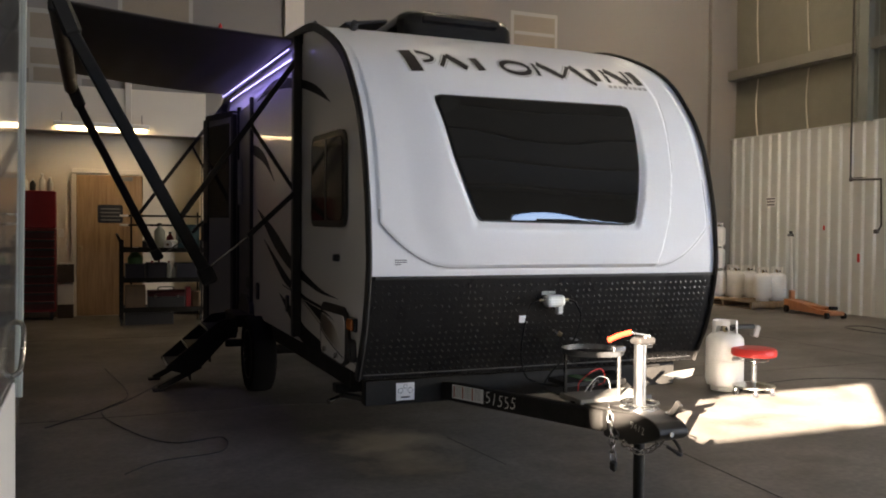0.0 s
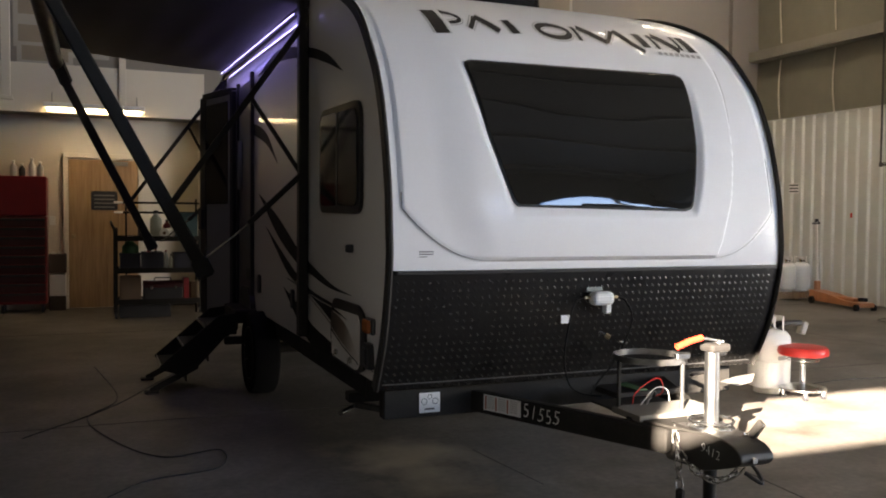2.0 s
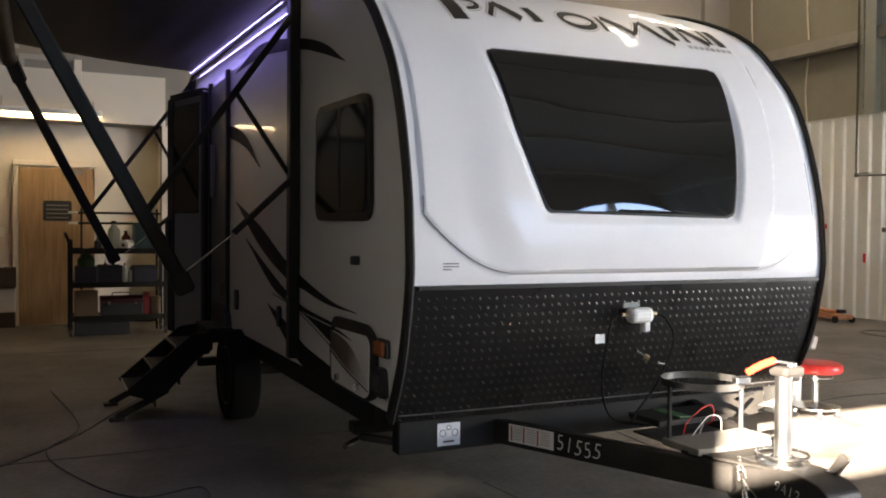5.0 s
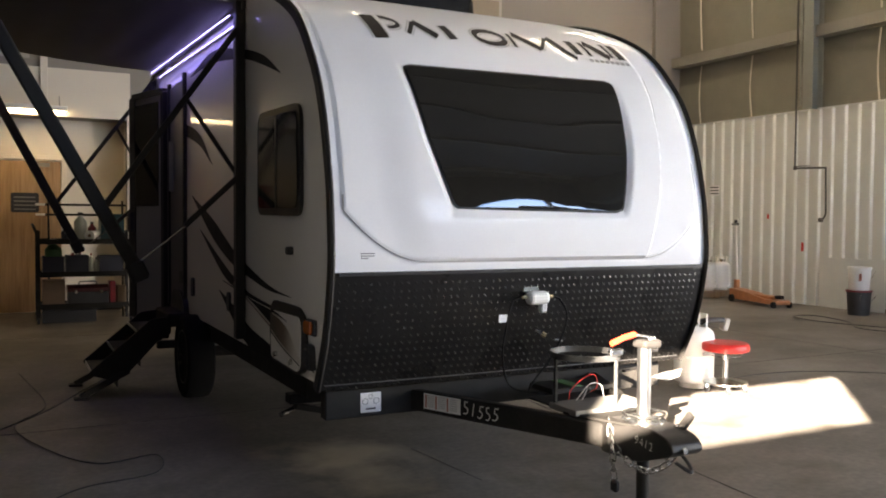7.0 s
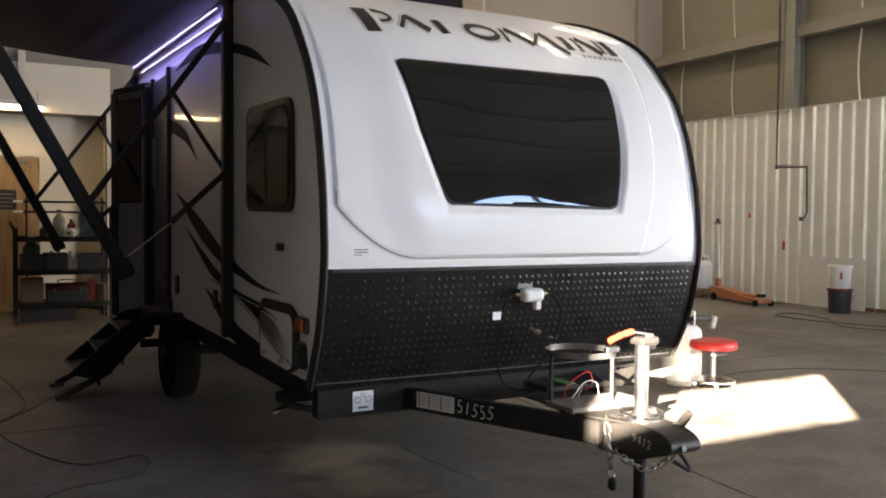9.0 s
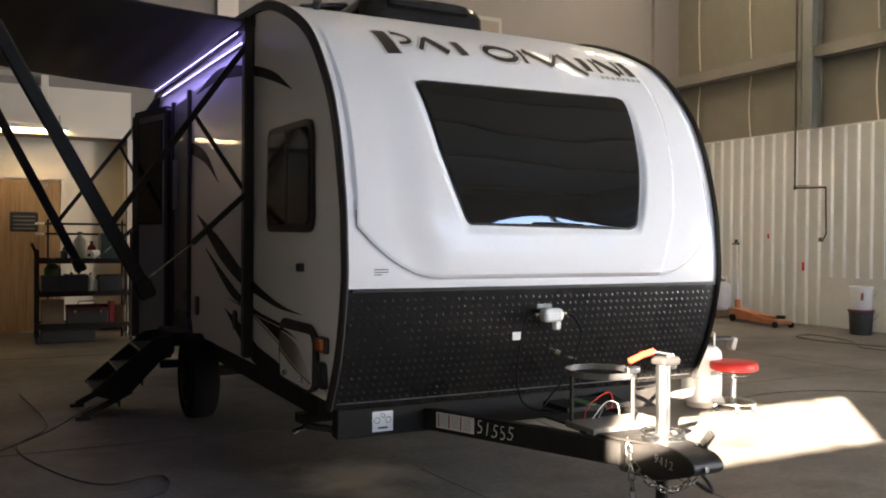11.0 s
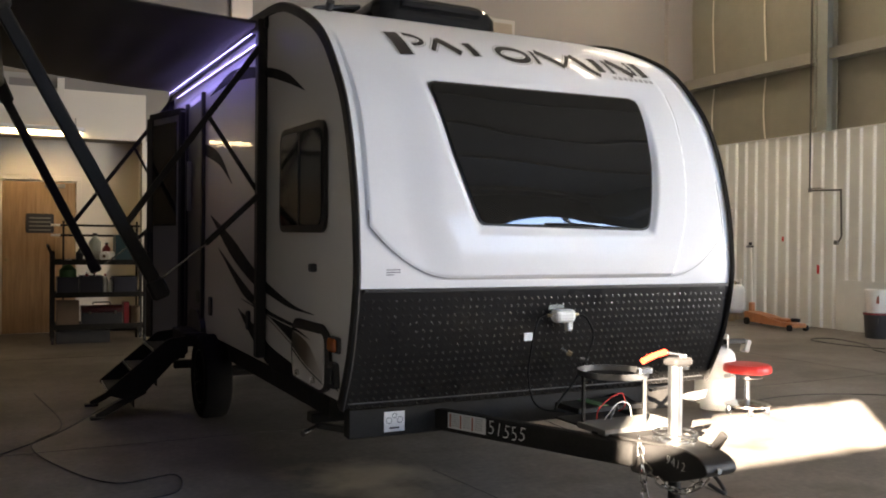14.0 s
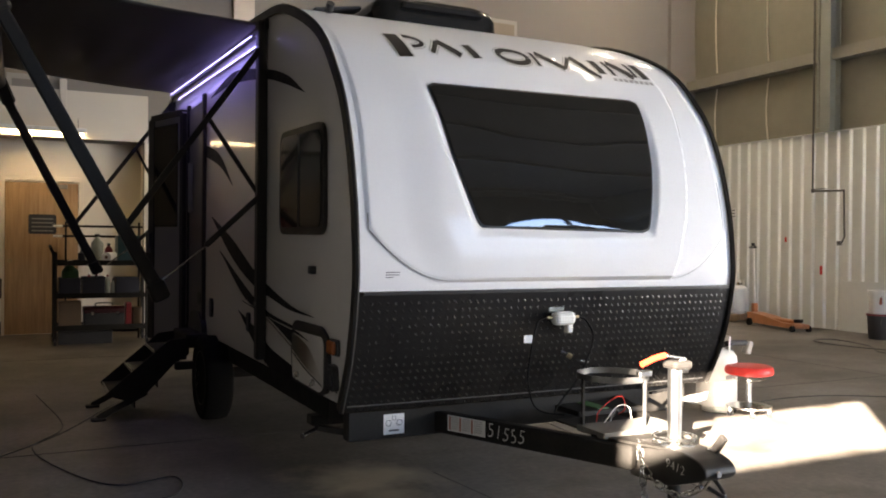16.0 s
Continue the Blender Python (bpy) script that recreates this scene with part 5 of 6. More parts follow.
# gas regulator and hoses on the black panel
reg = thing("gas_regulator", "white gas regulator with two black hoses on the black front panel", "regulator", place=(2.46, 4.07, 0.95))
yr = front_y(0.96) - 0.006
part("bracket", bx((2.345, yr - 0.008, 0.985), (2.435, yr, 1.025), 0.003), STEEL, reg)
part("body", bx((2.345, yr - 0.075, 0.925), (2.465, yr - 0.012, 0.99), 0.024, seg=3), WHITEPLASTIC, reg)
part("vent", bx((2.422, yr - 0.055, 0.885), (2.456, yr - 0.02, 0.932), 0.006), WHITEPLASTIC, reg)
for s, x in ((-1, 2.345), (1, 2.465)):
    part("nut", cyl(B(), (x, yr - 0.04, 0.962), (x + s * 0.03, yr - 0.04, 0.962), 0.008, n=6), BRASS, reg)
part("hose", sweep(B(), smooth_line([(2.315, yr - 0.04, 0.962), (2.26, yr - 0.05, 0.94), (2.213, 4.02, 0.862), (2.187, 4.02, 0.70), (2.20, 4.0, 0.58), (2.25, 3.98, 0.535), (2.33, 3.93, 0.525)], 8), 0.0048), RUBBER, reg, smooth=True)
part("hose", sweep(B(), smooth_line([(2.495, yr - 0.04, 0.962), (2.535, yr - 0.055, 0.94), (2.54, 4.0, 0.85), (2.444, 3.98, 0.687), (2.346, 3.98, 0.58), (2.30, 3.97, 0.53)], 8), 0.0048), RUBBER, reg, smooth=True)
tag = part("tag", bx((2.225, front_y(0.86) - 0.012, 0.838), (2.272, front_y(0.86) - 0.008, 0.876)), PAPER, reg, "white paper tag")
valve = part("valve", cyl(B(), (2.405, 4.075, 0.80), (2.432, 4.06, 0.782), 0.009, n=8), CHROME, reg, "bright gas valve")
part("nut", cyl(B(), (2.432, 4.06, 0.782), (2.45, 4.052, 0.771), 0.013, n=6), BRASS, valve)
part("pipe_end", cyl(B(), (2.505, 4.06, 0.748), (2.555, 4.06, 0.738), 0.006, n=8), DULLZINC, reg)
for s, x in ((-1, 1.62), (1, 3.25)):
    j = thing("stabilizer_jack", "black scissor stabilizer folded up under the trailer corner", "stabilizer", "stabilizers", place=(x, 4.75, 0.4))
    part("frame", bx((x - 0.25, 4.72, 0.40), (x + 0.25, 4.80, 0.45), 0.005), BLACKSTEEL, j)
    part("arm", bar(B(), (x - 0.22, 4.74, 0.39), (x + 0.02, 4.74, 0.33), 0.03, 0.05, up=(0, 1, 0)), BLACKSTEEL, j)
    part("screw_end", cyl(B(), (x - 0.3, 4.7, 0.36), (x - 0.22, 4.76, 0.37), 0.014), CHROME, j, "bright screw end")
br = thing("front_skid_plate", "bright bent metal skid plate under the black front corner", "skid plate", place=(3.35, 4.3, 0.5))
part("plate", prism([(3.33, 0.50), (3.47, 0.51), (3.45, 0.465), (3.36, 0.45), (3.24, 0.48)], "y", 4.2, 4.21), mat("dull_bare_steel", (0.16, 0.15, 0.135), 0.4, 0.6), br)
part("strut", bar(B(), (2.85, 3.95, 0.585), (3.20, 4.2, 0.545), 0.02, 0.012, up=(0, 0, 1)), BLACKTRIM, br)

# ---- gas bottles ----
def gas_bottle(name, label, group, place):
    t = thing(name, label, "gas bottle", group, place)
    c = Vector(place)
    part("cylinder", lathe(B(), c, [(0.10, 0.035), (0.145, 0.05), (0.157, 0.09), (0.157, 0.40), (0.15, 0.44), (0.12, 0.475), (0.06, 0.49)], 28), TANKWHITE, t, smooth=True)
    part("foot_ring", lathe(B(), c, [(0.108, 0.0), (0.112, 0.0), (0.112, 0.045), (0.10, 0.045)], 24), TANKWHITE, t, smooth=True)
    part("weld_band", lathe(B(), c, [(0.157, 0.245), (0.1595, 0.248), (0.1595, 0.258), (0.157, 0.261)], 28), TANKWHITE, t, smooth=True)
    bm = B()
    n = 26
    rows = []
    for i in range(n + 1):
        a = radians(-70 + 320 * i / n)
        d = Vector((math.cos(a), math.sin(a), 0))
        low = 0.552 if 7 < i < 12 or 20 < i < 26 else 0.478
        rows.append([bm.verts.new(c + d * r + Vector((0, 0, z))) for r, z in ((0.098, low), (0.102, low), (0.102, 0.59), (0.098, 0.59))])
    for A, C in zip(rows, rows[1:]):
        for k in range(4):
            bm.faces.new((A[k], A[(k + 1) % 4], C[(k + 1) % 4], C[k]))
    bm.faces.new(rows[0])
    bm.faces.new(rows[-1])
    part("collar", bm, TANKWHITE, t, smooth=True)
    part("valve", cyl(B(), c + Vector((0, 0, 0.48)), c + Vector((0, 0, 0.545)), 0.018, n=10), BRASS, t, "brass valve")
    part("handwheel", cyl(B(), c + Vector((0, 0, 0.545)), c + Vector((0, 0, 0.565)), 0.03, n=12), BLACKPLASTIC, t)
    part("outlet", cyl(B(), c + Vector((0, 0, 0.52)), c + Vector((0.03, -0.06, 0.52)), 0.017, n=8), BLACKPLASTIC, t)
    return t


near = gas_bottle("gas_bottle", "white steel gas bottle standing on the floor beside a red stool", "", (5.05, 5.76, 0))
c = Vector((5.05, 5.76, 0))
part("printed_label", bx((4.99, 5.600, 0.27), (5.06, 5.603, 0.30)), GREYVINYL, near)
adapter = thing("hose_adapter", "dark hose fitting hung on the gas bottle", "fitting", place=(5.25, 5.76, 0.5))
part("pipe", sweep(B(), smooth_line([(5.06, 5.72, 0.53), (5.2, 5.72, 0.535), (5.32, 5.72, 0.53)], 5), 0.022), BLACKPLASTIC, adapter, smooth=True)
part("end_cap", bx((5.31, 5.69, 0.44), (5.37, 5.75, 0.545), 0.01, Matrix.Rotation(radians(20), 3, 'Y')), mat("grey_fitting", (0.3, 0.28, 0.25), 0.5), adapter)

# pallet with stored bottles by the ribbed wall
pallet = thing("pallet", "worn wooden pallet under stored gas bottles by the wall", "pallet", place=(11.05, 12.2, 0))
PX0, PX1, PY0, PY1 = 10.62, 11.56, 11.52, 13.0
for k in range(7):
    x = PX0 + (PX1 - PX0 - 0.12) * k / 6
    part("deck_board", bx((x, PY0, 0.105), (x + 0.12, PY1, 0.125), 0.003), PALLETWOOD, pallet)
for y in (PY0, (PY0 + PY1) / 2 - 0.02, PY1 - 0.04):
    part("stringer", bx((PX0, y, 0.02), (PX1, y + 0.04, 0.105), 0.003), PALLETWOOD, pallet)
for k in range(3):
    x = PX0 + (PX1 - PX0 - 0.1) * k / 2
    part("bottom_board", bx((x, PY0, 0.0), (x + 0.1, PY1, 0.02), 0.003), PALLETWOOD, pallet)
proto = gas_bottle("gas_bottle", "white steel gas bottle standing on a wooden pallet", "stored gas bottles", (10.947, 12.765, 0.125))
for x, y in ((11.06, 12.42), (11.38, 12.44), (11.05, 11.73), (11.38, 11.74), (11.30, 12.80)):
    copy_thing(proto, Matrix.Translation((x, y, 0.125)))
for z in (0.655, 1.06):
    tagged(copy_thing(proto, Matrix.Translation((10.947, 12.765, z)) @ Matrix.Scale(0.76, 4)), label="small white gas bottle stacked on another bottle")

# ---- red workshop stool ----
stool = thing("workshop_stool", "round red vinyl rolling workshop stool with a chrome base", "stool", place=(5.13, 5.5, 0))
sc = Vector((5.13, 5.5, 0))
part("seat", lathe(B(), sc, [(0.16, 0.318), (0.178, 0.326), (0.182, 0.345), (0.178, 0.372), (0.165, 0.385), (0.10, 0.392), (0.02, 0.392)], 36), RED, stool, "red vinyl seat", smooth=True)
part("seat_pan", lathe(B(), sc, [(0.03, 0.30), (0.10, 0.305), (0.15, 0.318)], 24), BLACKSTEEL, stool, smooth=True)
part("lever_ring", ring(B(), sc + Vector((0, 0, 0.285)), 0.115, 0.0035), CHROME, stool, smooth=True)
part("column", cyl(B(), sc + Vector((0, 0, 0.10)), sc + Vector((0, 0, 0.31)), 0.014, n=16), CHROME, stool, smooth=True)
part("sleeve", cyl(B(), sc + Vector((0, 0, 0.09)), sc + Vector((0, 0, 0.25)), 0.021, n=16), SILVER, stool, smooth=True)
part("base", lathe(B(), sc, [(0.165, 0.062), (0.172, 0.066), (0.172, 0.078), (0.15, 0.085), (0.05, 0.10), (0.02, 0.105)], 32), CHROME, stool, "shallow chrome dish base", smooth=True)
for k in range(5):
    a = 2 * math.pi * k / 5 + 0.3
    p = sc + Vector((0.15 * math.cos(a), 0.15 * math.sin(a), 0))
    w = part("caster", cyl(B(), p + Vector((-0.011, 0, 0.024)), p + Vector((0.011, 0, 0.024)), 0.024, n=14), BLACKPLASTIC, stool)
    part("fork", bx(p + Vector((-0.014, -0.012, 0.03)), p + Vector((0.014, 0.012, 0.064)), 0.003), CHROME, w)

# ---- trolley jack with upright handle ----
tj = thing("trolley_jack", "orange trolley jack with a white upright handle by the wall", "trolley jack", place=(10.95, 10.4, 0))
part("frame", prism(rounded([(11.05, 0.05), (11.05, 0.22), (10.6, 0.19), (10.1, 0.12), (9.75, 0.12), (9.75, 0.05)], 0.03, 3), "x", 10.82, 11.06), ORANGE, tj)
part("lift_arm", bx((10.86, 9.95, 0.12), (11.02, 10.5, 0.17), 0.01), ORANGE, tj)
part("saddle", cyl(B(), (10.94, 9.85, 0.14), (10.94, 9.85, 0.19), 0.07), BLACKSTEEL, tj)
for y, r in ((9.8, 0.05), (10.95, 0.06)):
    for x in (10.80, 11.08):
        part("wheel", cyl(B(), (x - 0.02, y, r), (x + 0.02, y, r), r, n=18), BLACKSTEEL, tj)
part("handle_socket", bx((10.9, 10.98, 0.2), (10.98, 11.06, 0.36), 0.01), ORANGE, tj)
hnd = part("handle", cyl(B(), (10.94, 11.02, 0.34), (10.94, 11.08, 1.30), 0.018), WHITEPLASTIC, tj, "white upright handle", smooth=True)
part("cross_grip", cyl(B(), (10.84, 10.86, 1.29), (11.02, 11.30, 1.29), 0.02), BLACKPLASTIC, hnd, smooth=True)
part("release_knob", cyl(B(), (10.94, 11.08, 1.28), (10.94, 11.08, 1.36), 0.03), BLACKPLASTIC, hnd)

JP = Vector((10.94, 11.05, 0))
bpy.context.view_layer.update()
tj.matrix_world = Matrix.Translation(JP + Vector((0.09, 0, 0))) @ Matrix.Rotation(radians(-14), 4, 'Z') @ Matrix.Translation(-JP) @ tj.matrix_world

# ---- buckets ----
def bucket(name, label, place, r0, r1, h, material):
    t = thing(name, label, "bucket", place=place)
    c = Vector(place)
    part("pail", lathe(B(), c, [(r0 * 0.96, 0), (r0, 0.01), (r1, h - 0.03), (r1 + 0.012, h - 0.03), (r1 + 0.012, h), (r1 - 0.008, h), (r0 - 0.01, 0.02)], 30), material, t, smooth=True)
    part("bail", sweep(B(), [c + Vector((r1 * math.cos(a), r1 * math.sin(a) * 0.4 - r1 * 0.95, h - 0.06 - 0.14 * math.sin(a))) for a in np.linspace(0, math.pi, 12)], 0.004), CHROME, t, smooth=True)
    return t


black_bucket = bucket("bucket", "black plastic bucket standing on the floor by the wall", (11.02, 8.72, 0), 0.145, 0.165, 0.36, BLACKPLASTIC)
wb = bucket("bucket", "white plastic bucket nested in a black one", (11.02, 8.72, 0.362), 0.135, 0.152, 0.33, WHITEPLASTIC)
part("red_band", lathe(B(), (11.02, 8.72, 0), [(0.172, 0.335), (0.179, 0.337), (0.179, 0.358), (0.172, 0.36)], 30), REDPAINT, black_bucket, "dark red band under the rim", smooth=True)
part("red_mark", bx((10.90, 8.60, 0.50), (10.91, 8.66, 0.60)), REDINK, wb, "faded red print")

# marks and notices on the ribbed wall
for y, z, w, h in ((10.17, 0.93, 0.025, 0.07), (10.88, 1.42, 0.02, 0.04)):
    part("red_tape", bx((RIGHT_X - 0.036, y - w, z - h), (RIGHT_X - 0.032, y + w, z + h)), RED, wall_right)
nt = part("paper_notice", bx((RIGHT_X - 0.038, 12.0, 1.80), (RIGHT_X - 0.033, 12.22, 1.98)), PAPER, wall_right)
for k in range(3):
    part("print_bar", bx((RIGHT_X - 0.040, 12.01, 1.825 + 0.055 * k), (RIGHT_X - 0.0385, 12.21, 1.845 + 0.055 * k)), INK, nt)

# ---- office door in the recess ----
DY = 13.72
door = thing("office_door", "oak veneer office door with a dark notice, closed", "door", place=(0.34, DY, 0))
part("leaf", bx((-0.12, DY - 0.035, 0.01), (0.80, DY - 0.004, 2.10), 0.004), OAK, door)
part("knob", lathe(B(), (0, 0, 0), [(0.012, 0), (0.012, 0.03), (0.03, 0.045), (0.028, 0.065), (0.01, 0.072)], 18), BRASS, door, "small brass knob", smooth=True).matrix_world = Matrix.Translation((-0.06, DY - 0.035, 1.02)) @ Matrix.Rotation(radians(90), 4, 'X')
part("closer", bx((0.40, DY - 0.09, 2.02), (0.66, DY - 0.036, 2.08), 0.006), GIRT, door, "door closer")
part("closer_arm", bar(B(), (0.45, DY - 0.08, 2.09), (0.74, DY - 0.14, 2.11), 0.02, 0.01, up=(0, 0, 1)), GIRT, door)
sg = part("notice_board", prism(rounded([(0.17, 1.39), (0.17, 1.66), (0.52, 1.66), (0.52, 1.39)], 0.03, 3), "y", DY - 0.045, DY - 0.037), BLACKPLASTIC, door, "black notice with bars of small print")
for k in range(4):
    part("print_bar", bx((0.21, DY - 0.0475, 1.425 + 0.055 * k), (0.48, DY - 0.0455, 1.443 + 0.055 * k)), mat("dull_print", (0.18, 0.18, 0.17), 0.6), sg)
part("hinge", bx((0.79, DY - 0.045, 1.75), (0.82, DY - 0.03, 1.85)), BRASS, door)
frame_b = B()
box(frame_b, (-0.19, DY - 0.06, 0), (-0.125, DY - 0.002, 2.12), 0.004)
box(frame_b, (0.805, DY - 0.06, 0), (0.87, DY - 0.002, 2.12), 0.004)
box(frame_b, (-0.19, DY - 0.06, 2.12), (0.87, DY - 0.002, 2.185), 0.004)
structure(part("door_frame", frame_b, BEIGE), "cream painted steel door frame", "trim")
structure(part("baseboard", bx((0.872, DY - 0.015, 0), (RECESS_X - 0.03, DY - 0.002, 0.10)), BLACKPLASTIC), "black rubber baseboard", "baseboard")
sw_ = thing("light_switch", "cream light switch plate on the wall", "switch", place=(-0.33, DY, 1.2))
part("plate", bx((-0.37, DY - 0.012, 1.17), (-0.29, DY - 0.002, 1.30), 0.004), WHITEPLASTIC, sw_)
part("toggle", bx((-0.336, DY - 0.022, 1.225), (-0.324, DY - 0.012, 1.245)), WHITEPLASTIC, sw_)

lamp = thing("tube_light", "lit twin fluorescent tube fixture over the office door", "lamp", place=(0.23, 13.0, 2.75))
part("housing", bx((-0.40, 12.98, 2.735), (0.86, 13.10, 2.80), 0.008), WHITEPLASTIC, lamp)
for y in (13.01, 13.07):
    part("tube", cyl(B(), (-0.36, y, 2.712), (0.82, y, 2.712), 0.019, n=14), TUBE, lamp, "glowing warm white tube", smooth=True)
for x in (-0.3, 0.76):
    part("hanger", cyl(B(), (x, 13.04, 2.80), (x, 13.15, 2.95), 0.006), CHROME, lamp)
lamp2 = copy_thing(lamp, Matrix.Translation((8.6, 13.0, 2.55)))
tagged(lamp2, label="lit twin fluorescent tube fixture on the end wall")
# strip lights high under the roof, the first two seen mirrored in the glossy cap
# the third is added only to brighten the right and end walls
for x, y, hx, hy in ((6.45, 6.85, 0.075, 1.42), (4.2, 9.6, 0.8, 0.035), (9.4, 10.8, 0.07, 1.6)):
    hb = thing("strip_light", "lit fluorescent strip light under the roof deck", "lamp", "roof strip lights", place=(x, y, 7.3))
    part("housing", bx((x - hx - 0.05, y - hy - 0.05, 7.28), (x + hx + 0.05, y + hy + 0.05, 7.36), 0.01), WHITEPLASTIC, hb)
    part("tube", bx((x - hx, y - hy, 7.25), (x + hx, y + hy, 7.279), 0.01), HIGHBAY, hb)
    for s in (-1, 1):
        part("hanger", cyl(B(), (x + 0.8 * s * hx, y + 0.8 * s * hy, 7.36), (x + 0.8 * s * hx, y + 0.8 * s * hy, ROOF_Z), 0.006), CHROME, hb)

# ---- tool chest, shelf, cart ----
tc = thing("tool_chest", "tall red steel tool chest with dark drawers by the wall", "tool chest", place=(-0.66, 13.4, 0))
TX0, TX1, TY = -0.98, -0.38, 13.2
part("top_chest", bx((TX0, TY, 1.30), (TX1, 13.66, 1.83), 0.01), REDPAINT, tc, "red top chest")
part("cabinet", bx((TX0, TY + 0.02, 0.12), (TX1, 13.66, 1.295), 0.01), REDPAINT, tc, "red roller cabinet")
for k in range(9):
    z = 0.16 + k * 0.125
    d = part("drawer", bx((TX0 + 0.02, TY - 0.005, z), (TX1 - 0.02, TY + 0.03, z + 0.112), 0.005), DRAWER, tc)
    part("pull", bx((TX0 + 0.02, TY - 0.022, z + 0.08), (TX1 - 0.02, TY - 0.004, z + 0.108), 0.004), BLACKPLASTIC, d, "dark drawer pull")
for x in (TX0 + 0.06, TX1 - 0.06):
    part("caster", cyl(B(), (x - 0.02, TY + 0.08, 0.055), (x + 0.02, TY + 0.08, 0.055), 0.055), BLACKPLASTIC, tc)
    part("caster", cyl(B(), (x - 0.02, 13.58, 0.055), (x + 0.02, 13.58, 0.055), 0.055), BLACKPLASTIC, tc)


def spray_bottle(place, material, h=0.22):
    t = thing("spray_bottle", "plastic spray bottle standing on the tool chest", "bottle", "spray bottles", place)
    c = Vector(place)
    part("bottle", lathe(B(), c, [(0.035, 0), (0.042, 0.01), (0.042, h * 0.6), (0.015, h * 0.8), (0.015, h * 0.88)], 16), material, t, smooth=True)
    part("trigger", bx(c + Vector((-0.02, -0.07, h * 0.86)), c + Vector((0.02, 0.03, h)), 0.008), WHITEPLASTIC, t)
    return t


for x, m_, h in ((-0.78, WHITEPLASTIC, 0.21), (-0.68, BLACKPLASTIC, 0.17), (-0.56, WHITEPLASTIC, 0.25), (-0.46, mat("grey_bottle", (0.4, 0.4, 0.4), 0.4), 0.2)):
    spray_bottle((x, 13.35, 1.832), m_, h)
shelf = thing("wall_shelf", "small dark shelf cabinet between tool chest and door", "shelf", place=(-0.27, 13.6, 0.4))
part("box", bx((-0.37, 13.45, 0.52), (-0.15, 13.70, 0.78), 0.006), mat("dark_brown_box", (0.06, 0.045, 0.035), 0.6), shelf)
part("lower_box", bx((-0.37, 13.48, 0.20), (-0.16, 13.70, 0.50), 0.006), WHITEPLASTIC, shelf, "pale lower box")
part("base", bx((-0.37, 13.48, 0.0), (-0.16, 13.70, 0.198), 0.006), mat("dark_brown_box", (0, 0, 0)), shelf)
for x in (-0.34, -0.26):
    cup = thing("paper_cup_stack", "small white carton on the shelf", "carton", "cartons", place=(x, 13.5, 0.782))
    part("carton", bx((x, 13.47, 0.782), (x + 0.06, 13.53, 0.81), 0.004), WHITEPLASTIC, cup)

cart = thing("utility_cart", "black steel utility cart loaded with bins and bottles", "cart", place=(1.0, 12.35, 0))
CX0, CX1, CY0, CY1 = 0.46, 1.54, 12.2, 12.65
for z in (0.20, 0.60, 1.01):
    sh = part("shelf", bx((CX0, CY0, z), (CX1, CY1, z + 0.02)), BLACKSTEEL, cart)
    part("lip", bx((CX0, CY0 - 0.006, z - 0.02), (CX1, CY0, z + 0.045)), BLACKSTEEL, sh)
    part("lip", bx((CX0, CY1, z - 0.02), (CX1, CY1 + 0.006, z + 0.045)), BLACKSTEEL, sh)
for x in (CX0, CX1):
    for y in (CY0, CY1):
        part("upright", bx((x - 0.022, y - 0.022, 0.06), (x + 0.022, y + 0.022, 1.16), 0.004), BLACKSTEEL, cart)
        part("caster", cyl(B(), (x - 0.015, y, 0.045), (x + 0.015, y, 0.045), 0.045), BLACKPLASTIC, cart)
part("push_handle", sweep(B(), smooth_line([(CX0, CY0 + 0.02, 1.1), (CX0 - 0.05, CY0 + 0.03, 1.22), (CX0 - 0.05, CY1 - 0.03, 1.22), (CX0, CY1 - 0.02, 1.1)], 5), 0.014), BLACKSTEEL, cart, smooth=True)
for z in (1.36, 1.49):
    r_ = thing("long_bar", "black bar with white ends racked behind the cart", "bar", "racked bars", place=(0.9, 12.7, z))
    part("shaft", cyl(B(), (0.56, 12.70, z), (1.54, 12.70, z), 0.014), BLACKSTEEL, r_)
    part("end", cyl(B(), (0.45, 12.70, z), (0.56, 12.70, z), 0.015), WHITEPLASTIC, r_, "white end")
for x in (0.60, 1.50):
    k_ = thing("rack_upright", "slim black rack upright behind the cart", "rack", "rack uprights", place=(x, 12.72, 0))
    part("post", bx((x - 0.012, 12.715, 0.0), (x + 0.012, 12.74, 1.55), 0.003), BLACKSTEEL, k_)


def crate(name, label, lo, hi, material):
    t = thing(name, label, "bin", "bins on the cart", ((lo[0] + hi[0]) / 2, (lo[1] + hi[1]) / 2, lo[2]))
    w = 0.008
    part("base", bx(lo, (hi[0], hi[1], lo[2] + w)), material, t)
    for a, b in (((lo[0], lo[1], lo[2]), (hi[0], lo[1] + w, hi[2])), ((lo[0], hi[1] - w, lo[2]), (hi[0], hi[1], hi[2])), ((lo[0], lo[1] + w, lo[2]), (lo[0] + w, hi[1] - w, hi[2])), ((hi[0] - w, lo[1] + w, lo[2]), (hi[0], hi[1] - w, hi[2]))):
        part("side", bx(a, b, 0.002), material, t)
    part("rim", bx((lo[0] - 0.008, lo[1] - 0.008, hi[2] - 0.02), (hi[0] + 0.008, lo[1], hi[2]), 0.003), material, t)
    return t


